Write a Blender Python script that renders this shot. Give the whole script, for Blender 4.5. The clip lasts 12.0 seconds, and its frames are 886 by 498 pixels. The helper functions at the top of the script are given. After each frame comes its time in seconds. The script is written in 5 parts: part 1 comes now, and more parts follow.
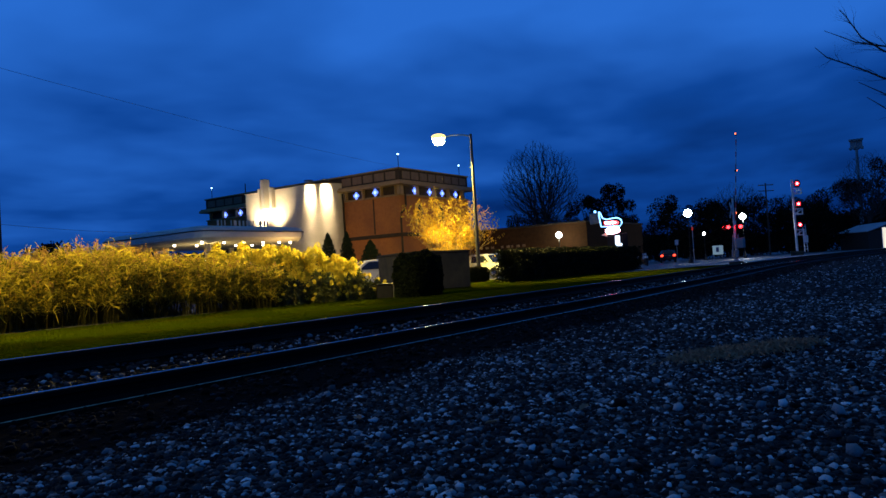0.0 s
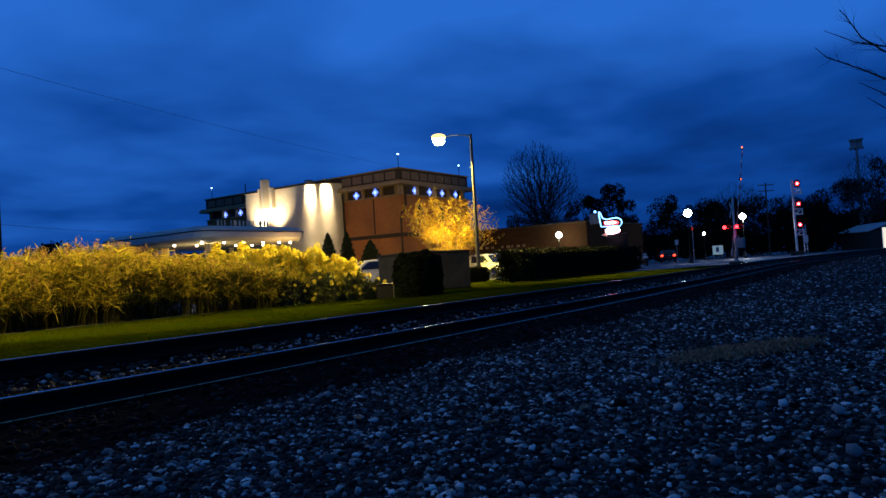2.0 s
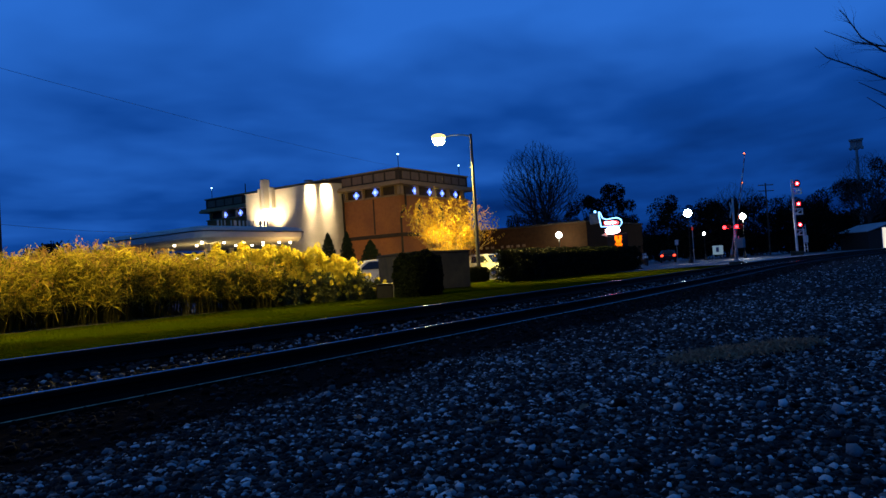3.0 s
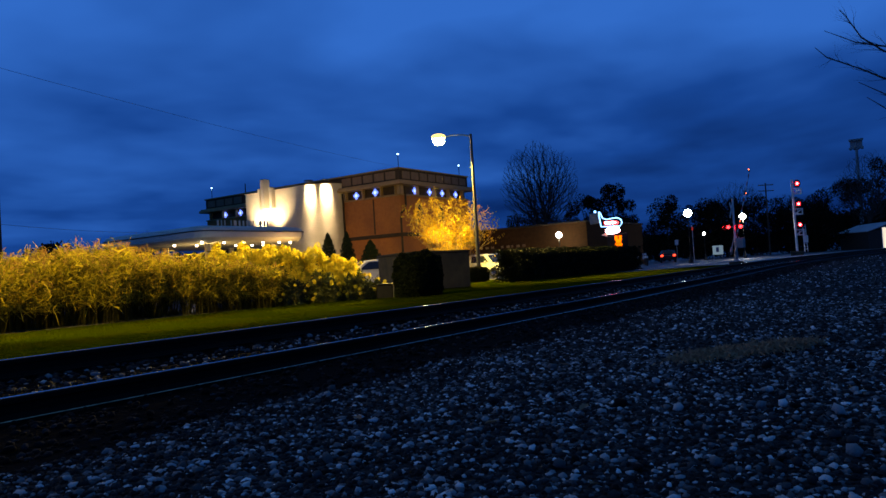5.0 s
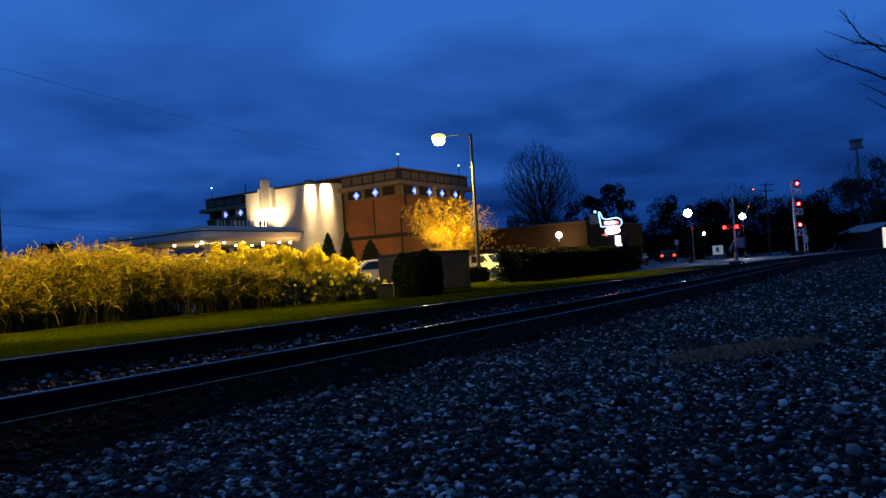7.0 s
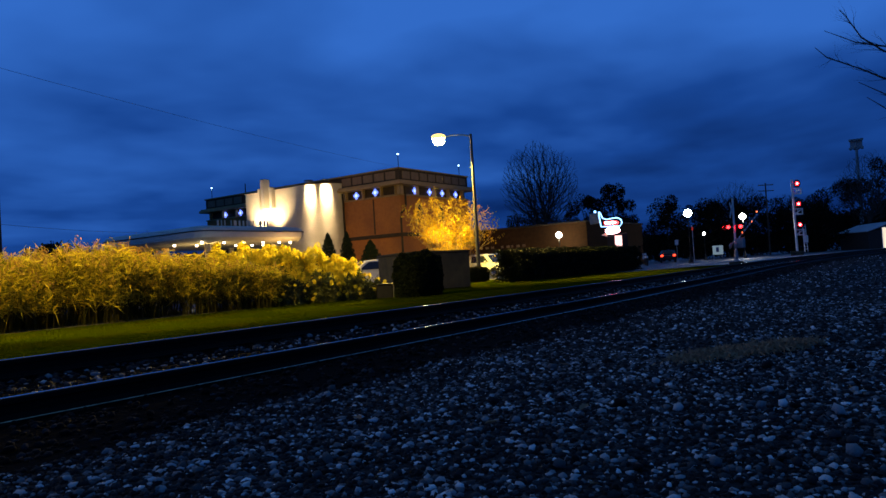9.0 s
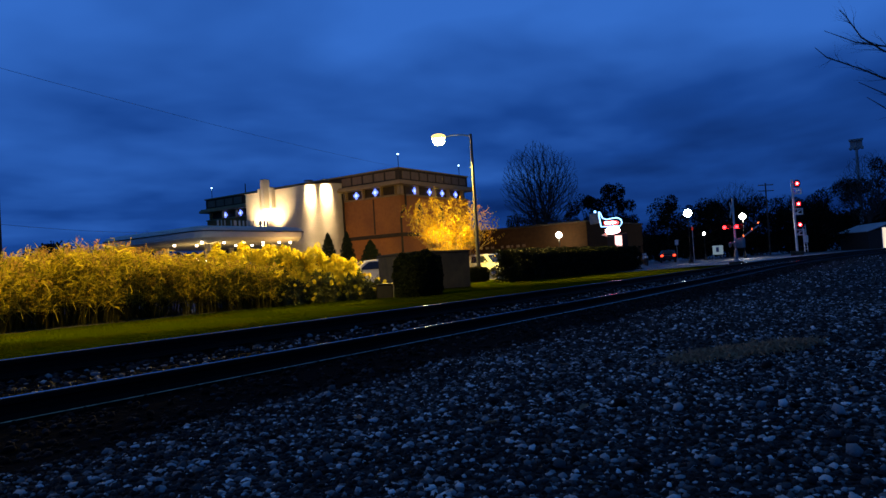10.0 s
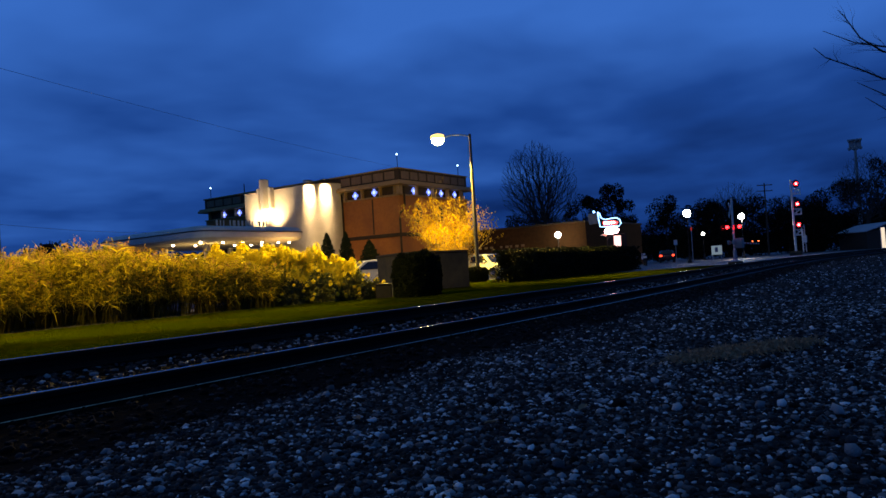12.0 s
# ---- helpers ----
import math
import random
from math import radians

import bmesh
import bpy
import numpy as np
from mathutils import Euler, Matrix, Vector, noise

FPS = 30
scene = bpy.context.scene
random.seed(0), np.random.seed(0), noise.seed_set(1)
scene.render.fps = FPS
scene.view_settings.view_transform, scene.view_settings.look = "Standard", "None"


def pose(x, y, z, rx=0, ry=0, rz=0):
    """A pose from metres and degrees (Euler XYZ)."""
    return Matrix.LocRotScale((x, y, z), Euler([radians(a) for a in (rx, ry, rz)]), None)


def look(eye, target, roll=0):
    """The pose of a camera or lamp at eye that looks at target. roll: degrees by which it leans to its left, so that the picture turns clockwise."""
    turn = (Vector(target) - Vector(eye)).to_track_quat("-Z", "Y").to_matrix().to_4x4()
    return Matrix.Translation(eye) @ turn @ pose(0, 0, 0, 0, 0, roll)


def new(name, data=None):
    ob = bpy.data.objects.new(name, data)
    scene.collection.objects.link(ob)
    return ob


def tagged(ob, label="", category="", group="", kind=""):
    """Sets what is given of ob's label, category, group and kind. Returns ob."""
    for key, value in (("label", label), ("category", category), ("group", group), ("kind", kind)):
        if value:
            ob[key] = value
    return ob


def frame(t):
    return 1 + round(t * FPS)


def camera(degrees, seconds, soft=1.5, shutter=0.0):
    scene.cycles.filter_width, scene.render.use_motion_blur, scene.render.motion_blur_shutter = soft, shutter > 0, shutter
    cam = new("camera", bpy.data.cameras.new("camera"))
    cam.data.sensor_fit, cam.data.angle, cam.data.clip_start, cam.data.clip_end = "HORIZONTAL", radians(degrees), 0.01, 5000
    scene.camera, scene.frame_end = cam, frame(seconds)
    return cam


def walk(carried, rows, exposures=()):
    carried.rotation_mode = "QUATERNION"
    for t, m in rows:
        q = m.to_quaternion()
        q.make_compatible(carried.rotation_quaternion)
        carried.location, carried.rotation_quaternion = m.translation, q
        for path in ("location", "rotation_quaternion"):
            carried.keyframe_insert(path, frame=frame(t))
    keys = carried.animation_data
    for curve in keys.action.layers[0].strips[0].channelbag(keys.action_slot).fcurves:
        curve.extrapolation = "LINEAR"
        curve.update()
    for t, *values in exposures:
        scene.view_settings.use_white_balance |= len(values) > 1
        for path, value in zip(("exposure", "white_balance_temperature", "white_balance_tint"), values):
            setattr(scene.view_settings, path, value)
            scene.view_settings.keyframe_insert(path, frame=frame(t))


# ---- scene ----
cam = camera(64, 12.0, soft=1.5)
EYE = Vector((0, 0, 0.755))


def aim(yaw, pitch):
    y, p = radians(yaw), radians(pitch)
    return look(EYE, EYE + Vector((math.cos(y) * math.cos(p), math.sin(y) * math.cos(p), math.sin(p))), -3.4)


walk(cam, [(0, aim(34.893, 1.643)), (11.75, aim(34.893, 1.643)), (12.0, aim(34.813, 1.643))],
     [(0, 0.0, 6350, 11), (2.5, 0.0, 6350, 11), (4.8, 0.0, 7050, 14), (9.5, 0.0, 7150, 15), (12.0, 0.0, 7650, 18)])

# ---- sky ----
world = bpy.data.worlds.new("dusk_sky")
scene.world = world
world.use_nodes = True


def build_sky():
    nt = world.node_tree
    nt.nodes.clear()
    nd, ln = nt.nodes.new, nt.links.new

    def mth(op, a, b=None, c=None):
        n = nd("ShaderNodeMath")
        n.operation = op
        for i, v in enumerate((a, b, c)):
            if v is None:
                continue
            if isinstance(v, (int, float)):
                n.inputs[i].default_value = v
            else:
                ln(v, n.inputs[i])
        return n.outputs[0]

    tc = nd("ShaderNodeTexCoord")
    sep = nd("ShaderNodeSeparateXYZ")
    ln(tc.outputs["Generated"], sep.inputs[0])
    up = mth("MAXIMUM", sep.outputs[2], 0.0)
    den = mth("ADD", up, 0.14)
    comb = nd("ShaderNodeCombineXYZ")
    ln(mth("DIVIDE", sep.outputs[0], den), comb.inputs[0])
    ln(mth("DIVIDE", sep.outputs[1], den), comb.inputs[1])
    n1 = nd("ShaderNodeTexNoise")
    n1.inputs["Scale"].default_value, n1.inputs["Detail"].default_value, n1.inputs["Roughness"].default_value = 0.75, 4.5, 0.47
    n1.inputs["Distortion"].default_value = 0.35
    ln(comb.outputs[0], n1.inputs["Vector"])
    n2 = nd("ShaderNodeTexNoise")
    n2.inputs["Scale"].default_value, n2.inputs["Detail"].default_value = 2.2, 2.5
    ln(comb.outputs[0], n2.inputs["Vector"])
    cloud = mth("ADD", mth("MULTIPLY", n1.outputs[0], 0.76), mth("MULTIPLY", n2.outputs[0], 0.24))
    # brighter higher up, darker low over the trees
    lift = mth("MULTIPLY_ADD", mth("MINIMUM", up, 0.31), SKY_LIFT, SKY_BASE)
    lift = mth("MULTIPLY_ADD", sep.outputs[1], 0.24, lift)
    val = mth("ADD", mth("MULTIPLY", mth("SUBTRACT", cloud, 0.5), SKY_CONTRAST), lift)
    ramp = nd("ShaderNodeValToRGB")
    e = ramp.color_ramp.elements
    e[0].position, e[0].color = 0.0, (0.0010, 0.016, 0.105, 1)
    e[1].position, e[1].color = 1.0, (0.022, 0.145, 0.60, 1)
    m = ramp.color_ramp.elements.new(0.5)
    m.color = (0.0048, 0.057, 0.30, 1)
    ln(val, ramp.inputs[0])
    # the cloud deck overhead is greyer and lighter
    mix = nd("ShaderNodeMix")
    mix.data_type = "RGBA"
    mix.inputs[7].default_value = ZENITH
    high = nd("ShaderNodeMapRange")
    high.inputs[1].default_value, high.inputs[2].default_value = 0.42, 0.85
    ln(up, high.inputs[0])
    ln(high.outputs[0], mix.inputs[0])
    ln(ramp.outputs[0], mix.inputs[6])
    bg = nd("ShaderNodeBackground")
    ln(mix.outputs[2], bg.inputs[0])
    bg.inputs[1].default_value = 1.0
    out = nd("ShaderNodeOutputWorld")
    ln(bg.outputs[0], out.inputs[0])


SKY_LIFT, SKY_BASE, SKY_CONTRAST, ZENITH = 2.8, -0.015, 2.0, (0.015, 0.062, 0.150, 1)
build_sky()

# ---- lamps of the place and added fill lamps ----
SODIUM, WARM, COOL = (1.0, 0.73, 0.14), (1.0, 0.80, 0.48), (0.93, 1.0, 0.93)


def point_lamp(name, at, power, color, radius=0.15):
    d = bpy.data.lights.new(name, "POINT")
    d.energy, d.color, d.shadow_soft_size = power, color, radius
    ob = new(name, d)
    ob.location = at
    return ob


def spot_lamp(name, at, to, power, color, cone=60, blend=0.6, radius=0.1):
    d = bpy.data.lights.new(name, "SPOT")
    d.energy, d.color, d.shadow_soft_size, d.spot_size, d.spot_blend = power, color, radius, radians(cone), blend
    ob = new(name, d)
    ob.matrix_world = look(at, to)
    return ob


spot_lamp("street_light_and_fill", (32.75, 22.7, 7.8), (32.6, 22.4, 0), 50000, SODIUM, 121, 0.12, 0.2)
# three extra beams added at the lamp head to brighten tree, shrubs and building
spot_lamp("street_light_and_fill", (32.85, 22.75, 7.8), (39.6, 27.3, 4.8), 16500, SODIUM, 43, 0.35, 0.2)
spot_lamp("street_light_and_fill", (32.65, 22.65, 7.8), (14.5, 16.4, 1.5), 160000, SODIUM, 26, 0.8, 0.2)
spot_lamp("street_light_and_fill", (32.8, 22.85, 7.8), (58.5, 49.5, 8.2), 19000, SODIUM, 34, 0.6, 0.2)
# beam of the added, unseen street lamp that lights the tall grass
spot_lamp("street_light_and_fill", (2.9, 13.9, 7.0), (8.9, 15.9, 0.4), 10000, SODIUM, 82, 0.5, 0.2)
point_lamp("globe_glow", (90.3, 18.9, 4.5), 1100, COOL, 0.3)
point_lamp("globe_glow", (63.6, 30.4, 3.0), 480, (1.0, 0.90, 0.66), 0.2)


def wash_lamp(angle, power):
    """A strip of light grazing down the curved tower from its rim."""
    p = Vector((57.4 - 3.15 * math.cos(angle), 57.0 - 4.05 * math.sin(angle), 11.02))
    n = Vector((-math.cos(angle) / 3.15, -math.sin(angle) / 4.05, 0)).normalized()
    d = bpy.data.lights.new("wall_washer", "AREA")
    d.shape, d.size, d.size_y, d.spread, d.energy, d.color = "RECTANGLE", 1.1, 0.16, radians(26), power, WARM
    z = (Vector((0, 0, 1)) + n * 0.07).normalized()
    x = z.cross(n).normalized()
    m = Matrix((x, z.cross(x), z)).transposed().to_4x4()
    m.translation = p + n * 0.13
    new("wall_washer", d).matrix_world = m
    return p + n * 0.3


WASH = [wash_lamp(0.49, 300), wash_lamp(0.96, 300)]
spot_lamp("facade_flood", (52.6, 60.2, 6.7), (54.4, 60.1, 8.4), 2400, WARM, 105, 1.0)
spot_lamp("facade_flood", (52.6, 63.0, 6.7), (54.4, 62.9, 8.4), 2400, WARM, 105, 1.0)
# fill lamps added below the canopy lights; the second warms the brick wall
point_lamp("canopy_fill", (40.0, 53.5, 2.6), 350, (1.0, 0.72, 0.26), 0.3)
point_lamp("canopy_fill", (46.5, 49.0, 2.6), 520, (1.0, 0.60, 0.20), 0.3)


# ---- materials ----
def material(name, c1, c2=None, scale=8.0, rough=0.7, metal=0.0, bump=0.0, bscale=60.0, island=False, each=False,
             thin=0.0, stain=None, stain_scale=0.6, coat=0.0, spec=0.5):
    m = bpy.data.materials.new(name)
    m.use_nodes = True
    nt = m.node_tree
    nd, ln = nt.nodes.new, nt.links.new
    b = nt.nodes["Principled BSDF"]
    b.inputs["Roughness"].default_value, b.inputs["Metallic"].default_value = rough, metal
    b.inputs["Coat Weight"].default_value, b.inputs["Specular IOR Level"].default_value = coat, spec
    c2 = c2 or tuple(v * 0.7 for v in c1)
    tc = nd("ShaderNodeTexCoord")
    ramp = nd("ShaderNodeValToRGB")
    ramp.color_ramp.elements[0].color, ramp.color_ramp.elements[1].color = (*c1, 1), (*c2, 1)
    if island or each:
        src = nd("ShaderNodeObjectInfo") if each else nd("ShaderNodeNewGeometry")
        ln(src.outputs["Random"] if each else src.outputs["Random Per Island"], ramp.inputs[0])
    else:
        n = nd("ShaderNodeTexNoise")
        n.inputs["Scale"].default_value, n.inputs["Detail"].default_value = scale, 6
        ln(tc.outputs["Object"], n.inputs["Vector"])
        ramp.color_ramp.elements[0].position, ramp.color_ramp.elements[1].position = 0.3, 0.7
        ln(n.outputs[0], ramp.inputs[0])
    col = ramp.outputs[0]
    if stain:
        n = nd("ShaderNodeTexNoise")
        n.inputs["Scale"].default_value, n.inputs["Detail"].default_value = stain_scale, 4
        ln(tc.outputs["Object"], n.inputs["Vector"])
        mr = nd("ShaderNodeMapRange")
        mr.inputs[1].default_value, mr.inputs[2].default_value = 0.48, 0.68
        ln(n.outputs[0], mr.inputs[0])
        mx = nd("ShaderNodeMix")
        mx.data_type = "RGBA"
        mx.inputs[7].default_value = (*stain, 1)
        ln(mr.outputs[0], mx.inputs[0])
        ln(col, mx.inputs[6])
        col = mx.outputs[2]
    ln(col, b.inputs["Base Color"])
    if bump:
        n = nd("ShaderNodeTexNoise")
        n.inputs["Scale"].default_value, n.inputs["Detail"].default_value = bscale, 4
        ln(tc.outputs["Object"], n.inputs["Vector"])
        bp = nd("ShaderNodeBump")
        bp.inputs["Strength"].default_value, bp.inputs["Distance"].default_value = bump, 0.02
        ln(n.outputs[0], bp.inputs["Height"])
        ln(bp.outputs[0], b.inputs["Normal"])
    if thin:
        tr = nd("ShaderNodeBsdfTranslucent")
        ln(col, tr.inputs[0])
        mix = nd("ShaderNodeMixShader")
        mix.inputs[0].default_value = thin
        ln(b.outputs[0], mix.inputs[1])
        ln(tr.outputs[0], mix.inputs[2])
        ln(mix.outputs[0], nt.nodes["Material Output"].inputs[0])
    return m


def emitter(name, color, strength):
    m = bpy.data.materials.new(name)
    m.use_nodes = True
    b = m.node_tree.nodes["Principled BSDF"]
    b.inputs["Base Color"].default_value = (*[min(1, c) * 0.5 for c in color], 1)
    b.inputs["Emission Color"].default_value = (*color, 1)
    b.inputs["Emission Strength"].default_value = strength
    b.inputs["Roughness"].default_value = 0.4
    return m


def glass(name, color=(0.02, 0.025, 0.03)):
    m = bpy.data.materials.new(name)
    m.use_nodes = True
    b = m.node_tree.nodes["Principled BSDF"]
    b.inputs["Base Color"].default_value = (*color, 1)
    b.inputs["Roughness"].default_value = 0.04
    return m


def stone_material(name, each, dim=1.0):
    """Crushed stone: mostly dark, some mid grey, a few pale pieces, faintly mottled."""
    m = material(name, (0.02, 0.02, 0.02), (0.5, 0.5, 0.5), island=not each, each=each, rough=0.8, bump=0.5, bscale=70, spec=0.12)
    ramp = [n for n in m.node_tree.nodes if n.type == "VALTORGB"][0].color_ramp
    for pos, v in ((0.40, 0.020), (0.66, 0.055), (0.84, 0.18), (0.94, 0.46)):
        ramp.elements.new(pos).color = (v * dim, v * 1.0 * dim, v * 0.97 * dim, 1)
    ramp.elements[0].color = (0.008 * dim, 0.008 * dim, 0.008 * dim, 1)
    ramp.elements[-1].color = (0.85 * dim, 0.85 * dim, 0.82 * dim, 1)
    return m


M_GRAVEL = material("gravel_bed", (0.012, 0.012, 0.012), (0.036, 0.036, 0.034), 22, 0.9, bump=0.9, bscale=26, stain=(0.025, 0.024, 0.022), stain_scale=0.5, spec=0.08)
M_BED_DARK = material("dark_ballast_bed", (0.0018, 0.0018, 0.0018), (0.005, 0.005, 0.0045), 20, 0.9, bump=0.9, bscale=24, spec=0.02)
M_ASPHALT = material("asphalt", (0.035, 0.036, 0.038), (0.055, 0.055, 0.055), 3, 0.55, bump=0.25, bscale=90, stain=(0.03, 0.03, 0.032), stain_scale=0.15)
# lightened so that the strip looks lit by the nearby lamps
M_ROAD_LIT = material("worn_lamplit_concrete", (0.46, 0.46, 0.44), (0.36, 0.36, 0.34), 1.2, 0.75, bump=0.3, bscale=50, stain=(0.17, 0.17, 0.16), stain_scale=0.3)
M_LAWN = material("lawn", (0.020, 0.036, 0.0005), (0.032, 0.044, 0.0007), 2.2, 0.9, bump=0.5, bscale=60, stain=(0.050, 0.046, 0.0012), stain_scale=0.7, spec=0.0)
M_BLADE = material("grass_blade", (0.020, 0.036, 0.0004), (0.040, 0.052, 0.0006), island=True, rough=0.9, thin=0.3, spec=0.0)
M_STONE = stone_material("crushed_stone", False, 1.15)
M_STONE_EACH = stone_material("crushed_stone_piece", True)
M_STONE_DARKER = stone_material("darker_stone", False, 0.6)
M_STONE_DARK = stone_material("darkest_stone", False, 0.09)
M_STONE_MID = stone_material("ballast_stone", False, 0.8)
M_TIE = material("creosoted_timber", (0.010, 0.009, 0.008), (0.022, 0.018, 0.015), 14, 0.8, bump=0.6, bscale=40, spec=0.08)
M_RUST = material("rusty_rail_steel", (0.006, 0.004, 0.003), (0.014, 0.009, 0.006), 18, 0.75, bump=0.3, bscale=50, spec=0.15)
M_POLISH = material("polished_rail_steel", (0.42, 0.42, 0.42), (0.28, 0.275, 0.27), 30, 0.16, 1.0)
# pale warm strip that paints a glint line along a rail foot
M_FOOT_GLINT = material("rail_foot_glint", (0.62, 0.56, 0.46), (0.20, 0.17, 0.13), 14, 0.27, 1.0)
M_BRICK = material("red_brick", (0.40, 0.145, 0.024), (0.32, 0.11, 0.018), 4, 0.85, bump=0.4, bscale=20, stain=(0.24, 0.085, 0.02), stain_scale=0.25)
M_DARKTRIM = material("dark_bronze_trim", (0.040, 0.028, 0.016), (0.062, 0.044, 0.024), 2, 0.7, spec=0.12)
M_TAN = material("tan_painted_metal", (0.33, 0.205, 0.065), (0.26, 0.165, 0.055), 1.2, 0.6)
M_STUCCO = material("cream_stucco", (0.58, 0.51, 0.38), (0.50, 0.44, 0.32), 1.5, 0.85, bump=0.15, bscale=40, stain=(0.44, 0.38, 0.28), stain_scale=0.3)
M_CANOPY = material("cream_canopy_panel", (0.62, 0.60, 0.52), (0.54, 0.52, 0.45), 0.8, 0.45)
M_BROWN = material("brown_brick", (0.058, 0.027, 0.009), (0.036, 0.017, 0.006), 3, 0.9, bump=0.3, bscale=20, spec=0.08)
M_PARAPET = material("weathered_parapet_panel", (0.20, 0.13, 0.06), (0.14, 0.09, 0.045), 2, 0.7)
M_CONCRETE = material("weathered_concrete", (0.085, 0.077, 0.048), (0.055, 0.05, 0.034), 2.5, 0.9, bump=0.3, bscale=30, spec=0.15, stain=(0.035, 0.036, 0.03), stain_scale=0.9)
M_GALV = material("galvanised_steel", (0.50, 0.50, 0.50), (0.40, 0.40, 0.40), 10, 0.45, 0.6)
M_BLACKMETAL = material("black_painted_metal", (0.008, 0.008, 0.0085), (0.014, 0.014, 0.014), 8, 0.6, spec=0.25)
M_GREYPAINT = material("grey_painted_metal", (0.36, 0.36, 0.35), (0.28, 0.28, 0.27), 6, 0.5)
M_WHITEPAINT = material("white_paint", (0.78, 0.78, 0.76), (0.70, 0.70, 0.68), 6, 0.45)
M_REDPAINT = material("red_paint", (0.55, 0.03, 0.02), (0.45, 0.03, 0.02), 6, 0.45)
M_TIMBERPOLE = material("tarred_pole_timber", (0.06, 0.045, 0.035), (0.035, 0.028, 0.022), 9, 0.85, bump=0.4, bscale=30)
M_WIRE = material("cable_sheath", (0.012, 0.012, 0.013), (0.02, 0.02, 0.02), 4, 0.6)
M_BARK = material("bark", (0.05, 0.04, 0.032), (0.03, 0.025, 0.02), 12, 0.9, bump=0.5, bscale=30)
M_STEM = material("tan_stem_bark", (0.40, 0.29, 0.12), (0.28, 0.20, 0.09), 9, 0.85)
M_EVERGREEN = material("evergreen_needles", (0.008, 0.016, 0.008), (0.022, 0.036, 0.014), island=True, rough=0.8, thin=0.1, spec=0.15)
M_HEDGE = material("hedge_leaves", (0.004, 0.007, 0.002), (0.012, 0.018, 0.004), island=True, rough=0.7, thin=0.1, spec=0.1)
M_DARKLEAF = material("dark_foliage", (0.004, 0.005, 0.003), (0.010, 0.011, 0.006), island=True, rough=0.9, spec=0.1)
M_GOLD = material("golden_leaves", (0.78, 0.50, 0.008), (0.34, 0.18, 0.004), island=True, rough=0.6, thin=0.3)
M_REED = material("dry_reed", (0.74, 0.58, 0.06), (0.09, 0.10, 0.008), island=True, rough=0.7, thin=0.5, spec=0.06)
# darker than the leaves: the shade low in the clump is in the colour
M_STALK_SHADED = material("shaded_reed_stalk", (0.06, 0.052, 0.008), (0.025, 0.025, 0.005), island=True, rough=0.8, spec=0.05)
M_PLUME = material("tawny_plume", (0.50, 0.30, 0.07), (0.30, 0.17, 0.05), island=True, rough=0.9, thin=0.3)
M_FLOWER = material("yellow_flower_head", (0.86, 0.74, 0.10), (0.66, 0.54, 0.05), island=True, rough=0.8, thin=0.5, spec=0.06)
M_SHRUBLEAF = material("shrub_leaves", (0.05, 0.07, 0.012), (0.13, 0.13, 0.02), island=True, rough=0.6, thin=0.2)
M_TYRE = material("tyre_rubber", (0.012, 0.012, 0.012), (0.02, 0.02, 0.02), 20, 0.8)
M_CARWHITE = material("white_car_paint", (0.75, 0.75, 0.74), (0.72, 0.72, 0.71), 2, 0.25, coat=0.5)
M_CARDARK = material("dark_car_paint", (0.02, 0.021, 0.025), (0.025, 0.025, 0.03), 2, 0.25, coat=0.5)
M_CARBLUE = material("blue_grey_car_paint", (0.10, 0.14, 0.26), (0.09, 0.12, 0.22), 2, 0.25, coat=0.5)
M_CHROME = material("chrome", (0.7, 0.7, 0.7), (0.6, 0.6, 0.6), 5, 0.15, 1.0)
M_GLASS = glass("dark_window_glass")
M_FABRIC = material("pale_roof_sheet", (0.55, 0.58, 0.62), (0.48, 0.5, 0.55), 1, 0.5)
E_SODIUM = emitter("sodium_lamp", (1.0, 0.80, 0.36), 70)
E_SODIUMHALO = emitter("amber_lamp_halo", (1.0, 0.66, 0.16), 2.4)
E_COOL = emitter("cool_globe", (0.93, 1.0, 0.95), 24)
E_WARM = emitter("warm_downlight", (1.0, 0.82, 0.55), 14)
E_BLUE = emitter("blue_light", (0.12, 0.22, 1.0), 2.2)
E_BLUEWHITE = emitter("blue_white_light", (0.40, 0.55, 1.0), 1.8)
E_BEACON = emitter("beacon_light", (0.35, 0.62, 1.0), 6)
E_RED = emitter("red_signal_lens", (1.0, 0.018, 0.024), 15)
E_REDCORE = emitter("overexposed_red_core", (1.0, 0.55, 0.58), 5)
E_GATERED = emitter("gate_lamp_lens", (1.0, 0.16, 0.05), 4)
E_TAIL = emitter("tail_light", (1.0, 0.05, 0.02), 5)
E_NEONBLUE = emitter("blue_neon", (0.22, 0.55, 1.0), 4)
E_NEONRED = emitter("red_neon", (1.0, 0.08, 0.09), 4.0)
E_NEONPINK = emitter("pink_white_panel", (1.0, 0.50, 0.58), 24.0)
E_LEDWHITE = emitter("white_display", (0.72, 0.88, 1.0), 2.0)
E_LEDORANGE = emitter("orange_display", (1.0, 0.16, 0.0), 2.4)
E_LEDPINK = emitter("pink_display", (1.0, 0.62, 0.60), 1.8)
E_DONT = emitter("dim_red_signal", (1.0, 0.06, 0.03), 0.3)
E_BOARD = emitter("lit_sign_board", (0.50, 0.75, 0.85), 0.25)
E_BRIGHTSTRIP = emitter("bright_strip", (1.0, 0.92, 0.72), 0.9)


